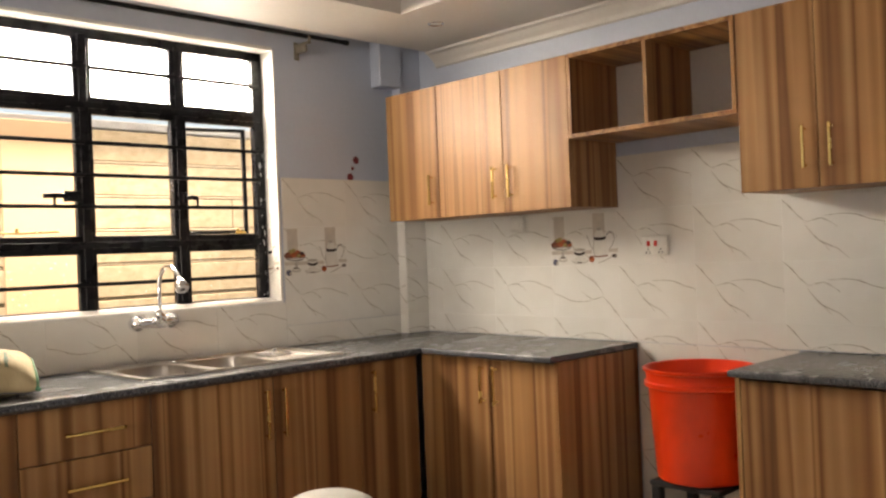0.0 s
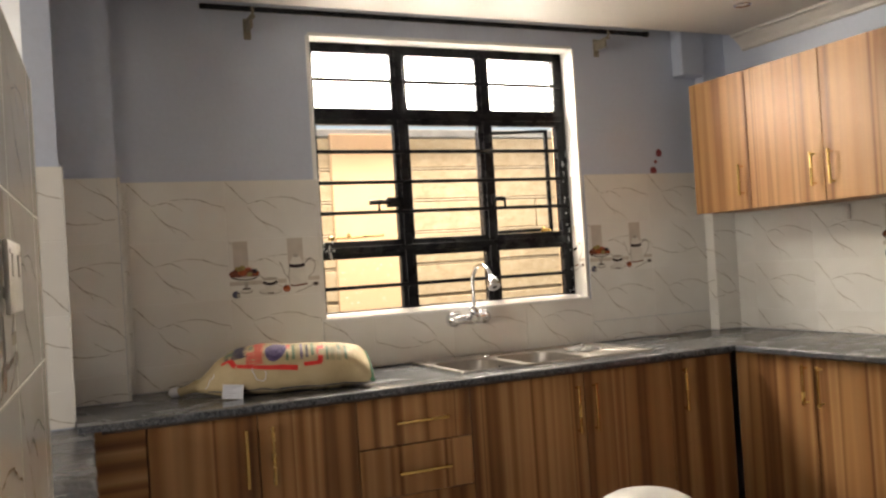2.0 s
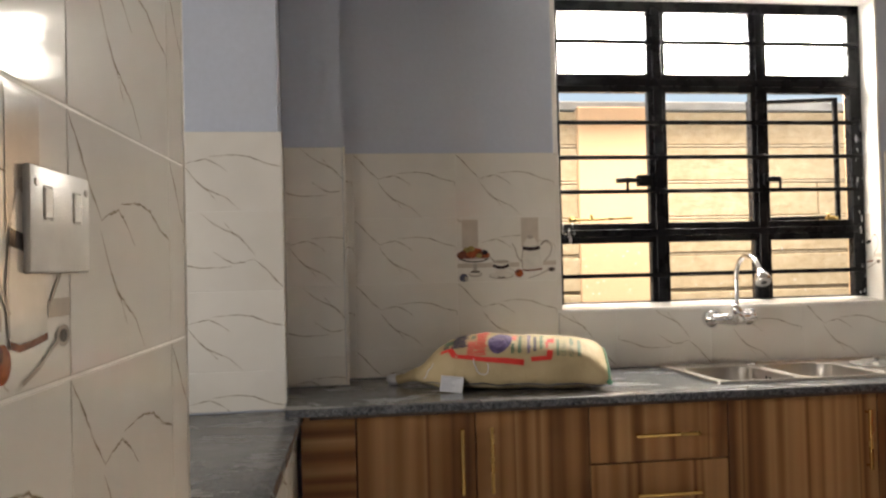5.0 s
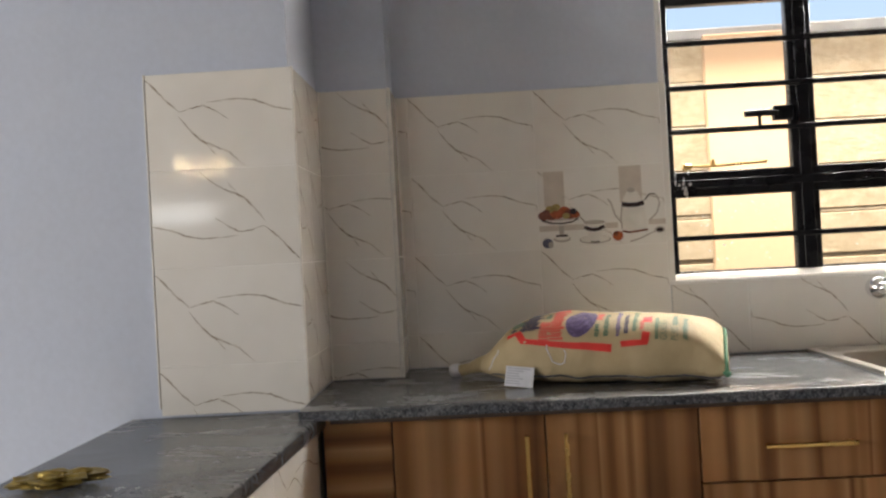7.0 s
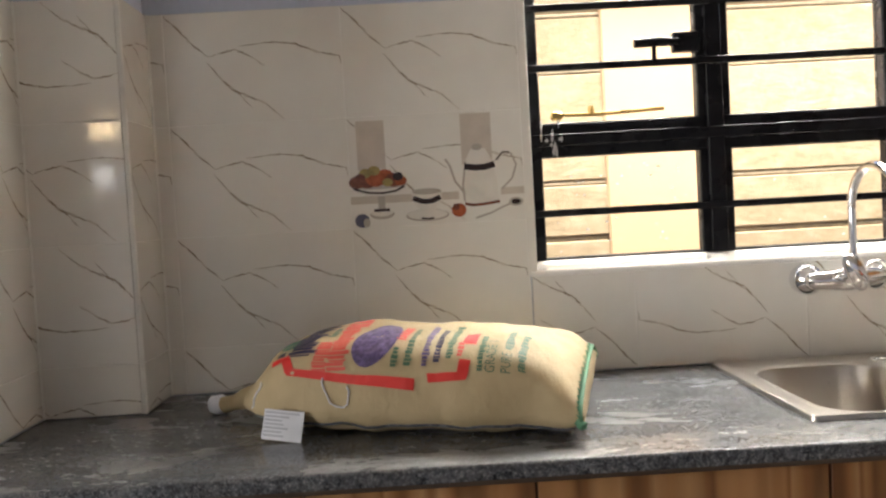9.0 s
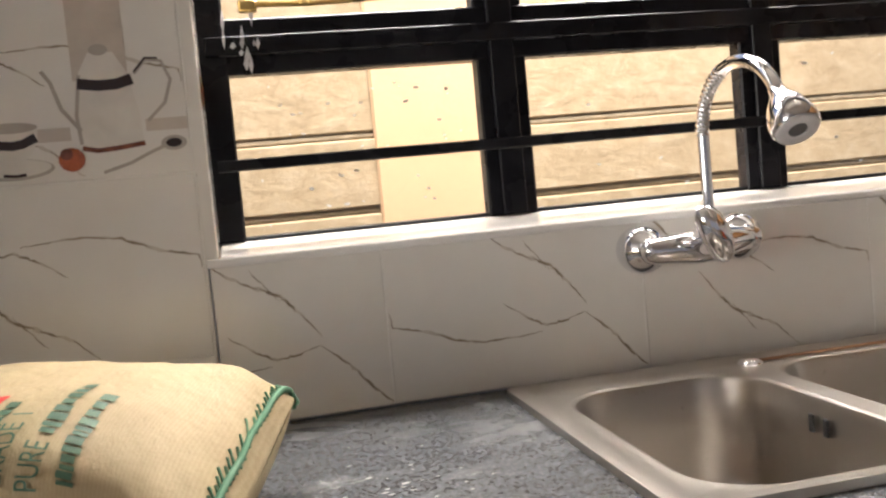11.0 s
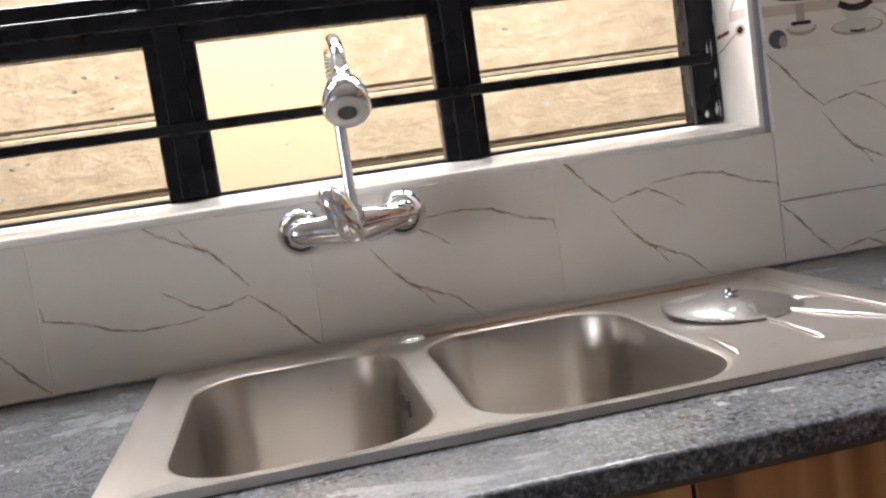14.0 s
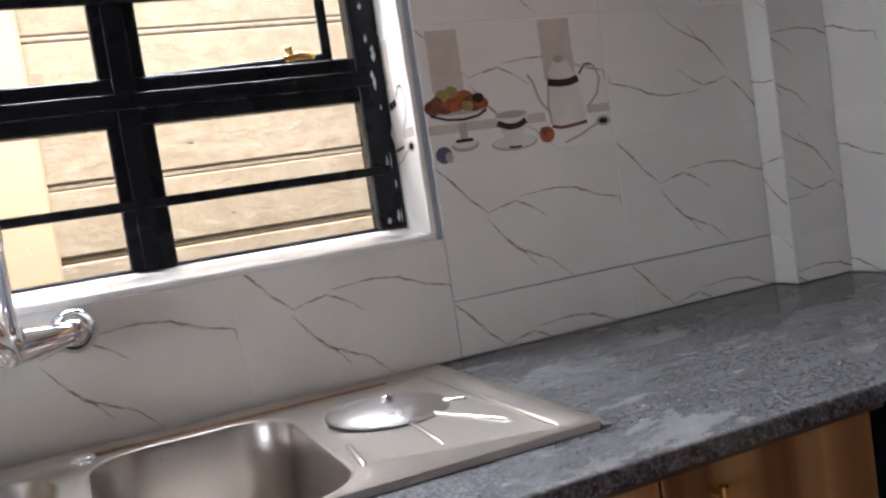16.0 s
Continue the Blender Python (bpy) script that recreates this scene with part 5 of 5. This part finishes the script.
def still_life(wall, m, u0=None, u1=None):
    """Printed fruit bowl, cup and pitcher; m is the tile's lower left corner on its face; u0, u1: a cut piece."""
    mats = [PRINTTAN, CHINA, CHINASHADE, PRINTDARK, FRUITRED, FRUITORANGE, FRUITGREEN, BERRY]
    bm = bmesh.new()
    layer = [0]

    def y():
        layer[0] += 1
        return -0.0006 - 0.00002 * layer[0]

    def rect(u0, u1, v0, v1, mat):
        h = y()
        add_poly(bm, [(u0 * TW, h, v0 * TH), (u1 * TW, h, v0 * TH), (u1 * TW, h, v1 * TH), (u0 * TW, h, v1 * TH)], mat)

    def oval(u, v, ru, rv, mat, a0=0, a1=360):
        add_poly(bm, disc_pts(u * TW, v * TH, ru * TW, rv * TH, y(), 22, a0, a1), mat)

    def stroke(pts, w, mat):
        add_ribbon(bm, [(a * TW, b * TH) for a, b in pts], [w * TW] * len(pts), mat, y())

    rect(0.05, 0.21, 0.52, 0.96, 0)
    rect(0.645, 0.82, 0.52, 0.98, 0)
    rect(0.0, 0.62, 0.215, 0.285, 0)
    rect(0.86, 0.995, 0.235, 0.30, 0)
    oval(0.175, 0.115, 0.07, 0.045, 2)
    oval(0.175, 0.130, 0.062, 0.035, 1)
    rect(0.155, 0.195, 0.14, 0.31, 2)
    rect(0.130, 0.220, 0.140, 0.165, 3)
    oval(0.165, 0.375, 0.155, 0.095, 1, 180, 360)
    oval(0.165, 0.372, 0.155, 0.03, 2)
    rs = random.Random(2)
    for u, v, r, mt in ((0.04, 0.41, 0.045, 4), (0.10, 0.43, 0.06, 4), (0.15, 0.44, 0.06, 5), (0.20, 0.45, 0.055, 5), (0.25, 0.42, 0.05, 4), (0.29, 0.41, 0.035, 5), (0.09, 0.49, 0.035, 6), (0.14, 0.51, 0.035, 6), (0.275, 0.45, 0.03, 3), (0.06, 0.45, 0.03, 4), (0.215, 0.40, 0.03, 6)):
        oval(u, v, r, r * 1.25, mt)
    stroke(((0.02, 0.355), (0.10, 0.315), (0.18, 0.305), (0.26, 0.32), (0.31, 0.36)), 0.012, 3)
    oval(0.435, 0.085, 0.125, 0.055, 2)
    oval(0.435, 0.092, 0.115, 0.045, 1)
    oval(0.435, 0.30, 0.085, 0.19, 1, 180, 360)
    oval(0.435, 0.30, 0.085, 0.028, 2)
    stroke(((0.355, 0.245), (0.40, 0.215), (0.435, 0.208), (0.47, 0.215), (0.512, 0.245)), 0.030, 3)
    stroke(((0.40, 0.06), (0.44, 0.052), (0.47, 0.058)), 0.010, 3)
    h = y()
    add_poly(bm, [(0.655 * TW, h, 0.17 * TH), (0.85 * TW, h, 0.17 * TH), (0.845 * TW, h, 0.34 * TH), (0.815 * TW, h, 0.56 * TH), (0.78 * TW, h, 0.66 * TH), (0.70 * TW, h, 0.66 * TH), (0.665 * TW, h, 0.56 * TH), (0.645 * TW, h, 0.34 * TH)], 1)
    stroke(((0.652, 0.19), (0.645, 0.34), (0.666, 0.55)), 0.012, 2)
    stroke(((0.652, 0.17), (0.70, 0.152), (0.76, 0.158), (0.80, 0.165), (0.852, 0.175)), 0.016, 4)
    stroke(((0.658, 0.505), (0.72, 0.490), (0.78, 0.492), (0.832, 0.515)), 0.036, 3)
    stroke(((0.84, 0.54), (0.88, 0.61), (0.93, 0.60), (0.955, 0.50), (0.93, 0.38), (0.87, 0.29)), 0.011, 2)
    stroke(((0.84, 0.55), (0.88, 0.62), (0.92, 0.615)), 0.007, 3)
    stroke(((0.655, 0.26), (0.60, 0.38), (0.575, 0.52), (0.55, 0.58)), 0.013, 2)
    oval(0.735, 0.675, 0.03, 0.03, 2)
    oval(0.06, 0.065, 0.042, 0.062, 7)
    oval(0.085, 0.045, 0.02, 0.04, 2)
    oval(0.615, 0.115, 0.042, 0.062, 5)
    oval(0.60, 0.145, 0.02, 0.03, 4)
    stroke(((0.71, 0.035), (0.80, 0.075), (0.87, 0.125), (0.92, 0.155)), 0.011, 2)
    oval(0.945, 0.165, 0.042, 0.040, 2)
    oval(0.945, 0.165, 0.026, 0.024, 3)
    if u0 is not None:
        for co, no in (((u0 * TW, 0, 0), (-1, 0, 0)), ((u1 * TW, 0, 0), (1, 0, 0))):
            bmesh.ops.bisect_plane(bm, geom=bm.verts[:] + bm.edges[:] + bm.faces[:], plane_co=co, plane_no=no, clear_outer=True)
    ob = part("printed_still_life", bm, mats, wall, "printed fruit bowl, cup and pitcher" if u0 is None else "cut piece of the printed still life")
    ob.matrix_basis = m


still_life(wall_north, pose(1.126, W, ROWS[1]))
still_life(wall_north, pose(2.915, W, ROWS[1]))
still_life(wall_east, east @ pose(-2.875, 0, ROWS[1]))
still_life(window, pose(WIN[0] + 0.014, W + 0.002 - 0.03 * TW, ROWS[1], 0, 0, 90), 0.03, 0.28)
still_life(window, pose(WIN[1] - 0.007, W + 0.002 + TW, ROWS[1], 0, 0, -90), 0.745, 1.0)
still_life(partition, pose(0, PICV, PROWS[2], 0, 0, 90))
# sticker of two dark red roses above the tiles
rose = empty("wall_sticker", pose(3.377, W + 0.0095, 1.758), "small dark red rose sticker above the tiles", "sticker")
for k, (dx, dz, r) in enumerate(((-0.022, -0.012, 0.021), (0.020, 0.080, 0.020), (-0.004, 0.035, 0.010))):
    bm = bmesh.new()
    for j in range(5):
        a = radians(72 * j + 20 * k)
        add_poly(bm, disc_pts(dx + r * 0.45 * math.cos(a), dz + r * 0.45 * math.sin(a), r * 0.6, r * 0.6, -0.001 - 0.0002 * j, 12))
    part("bloom", bm, ROSE, rose, "dark red bloom")
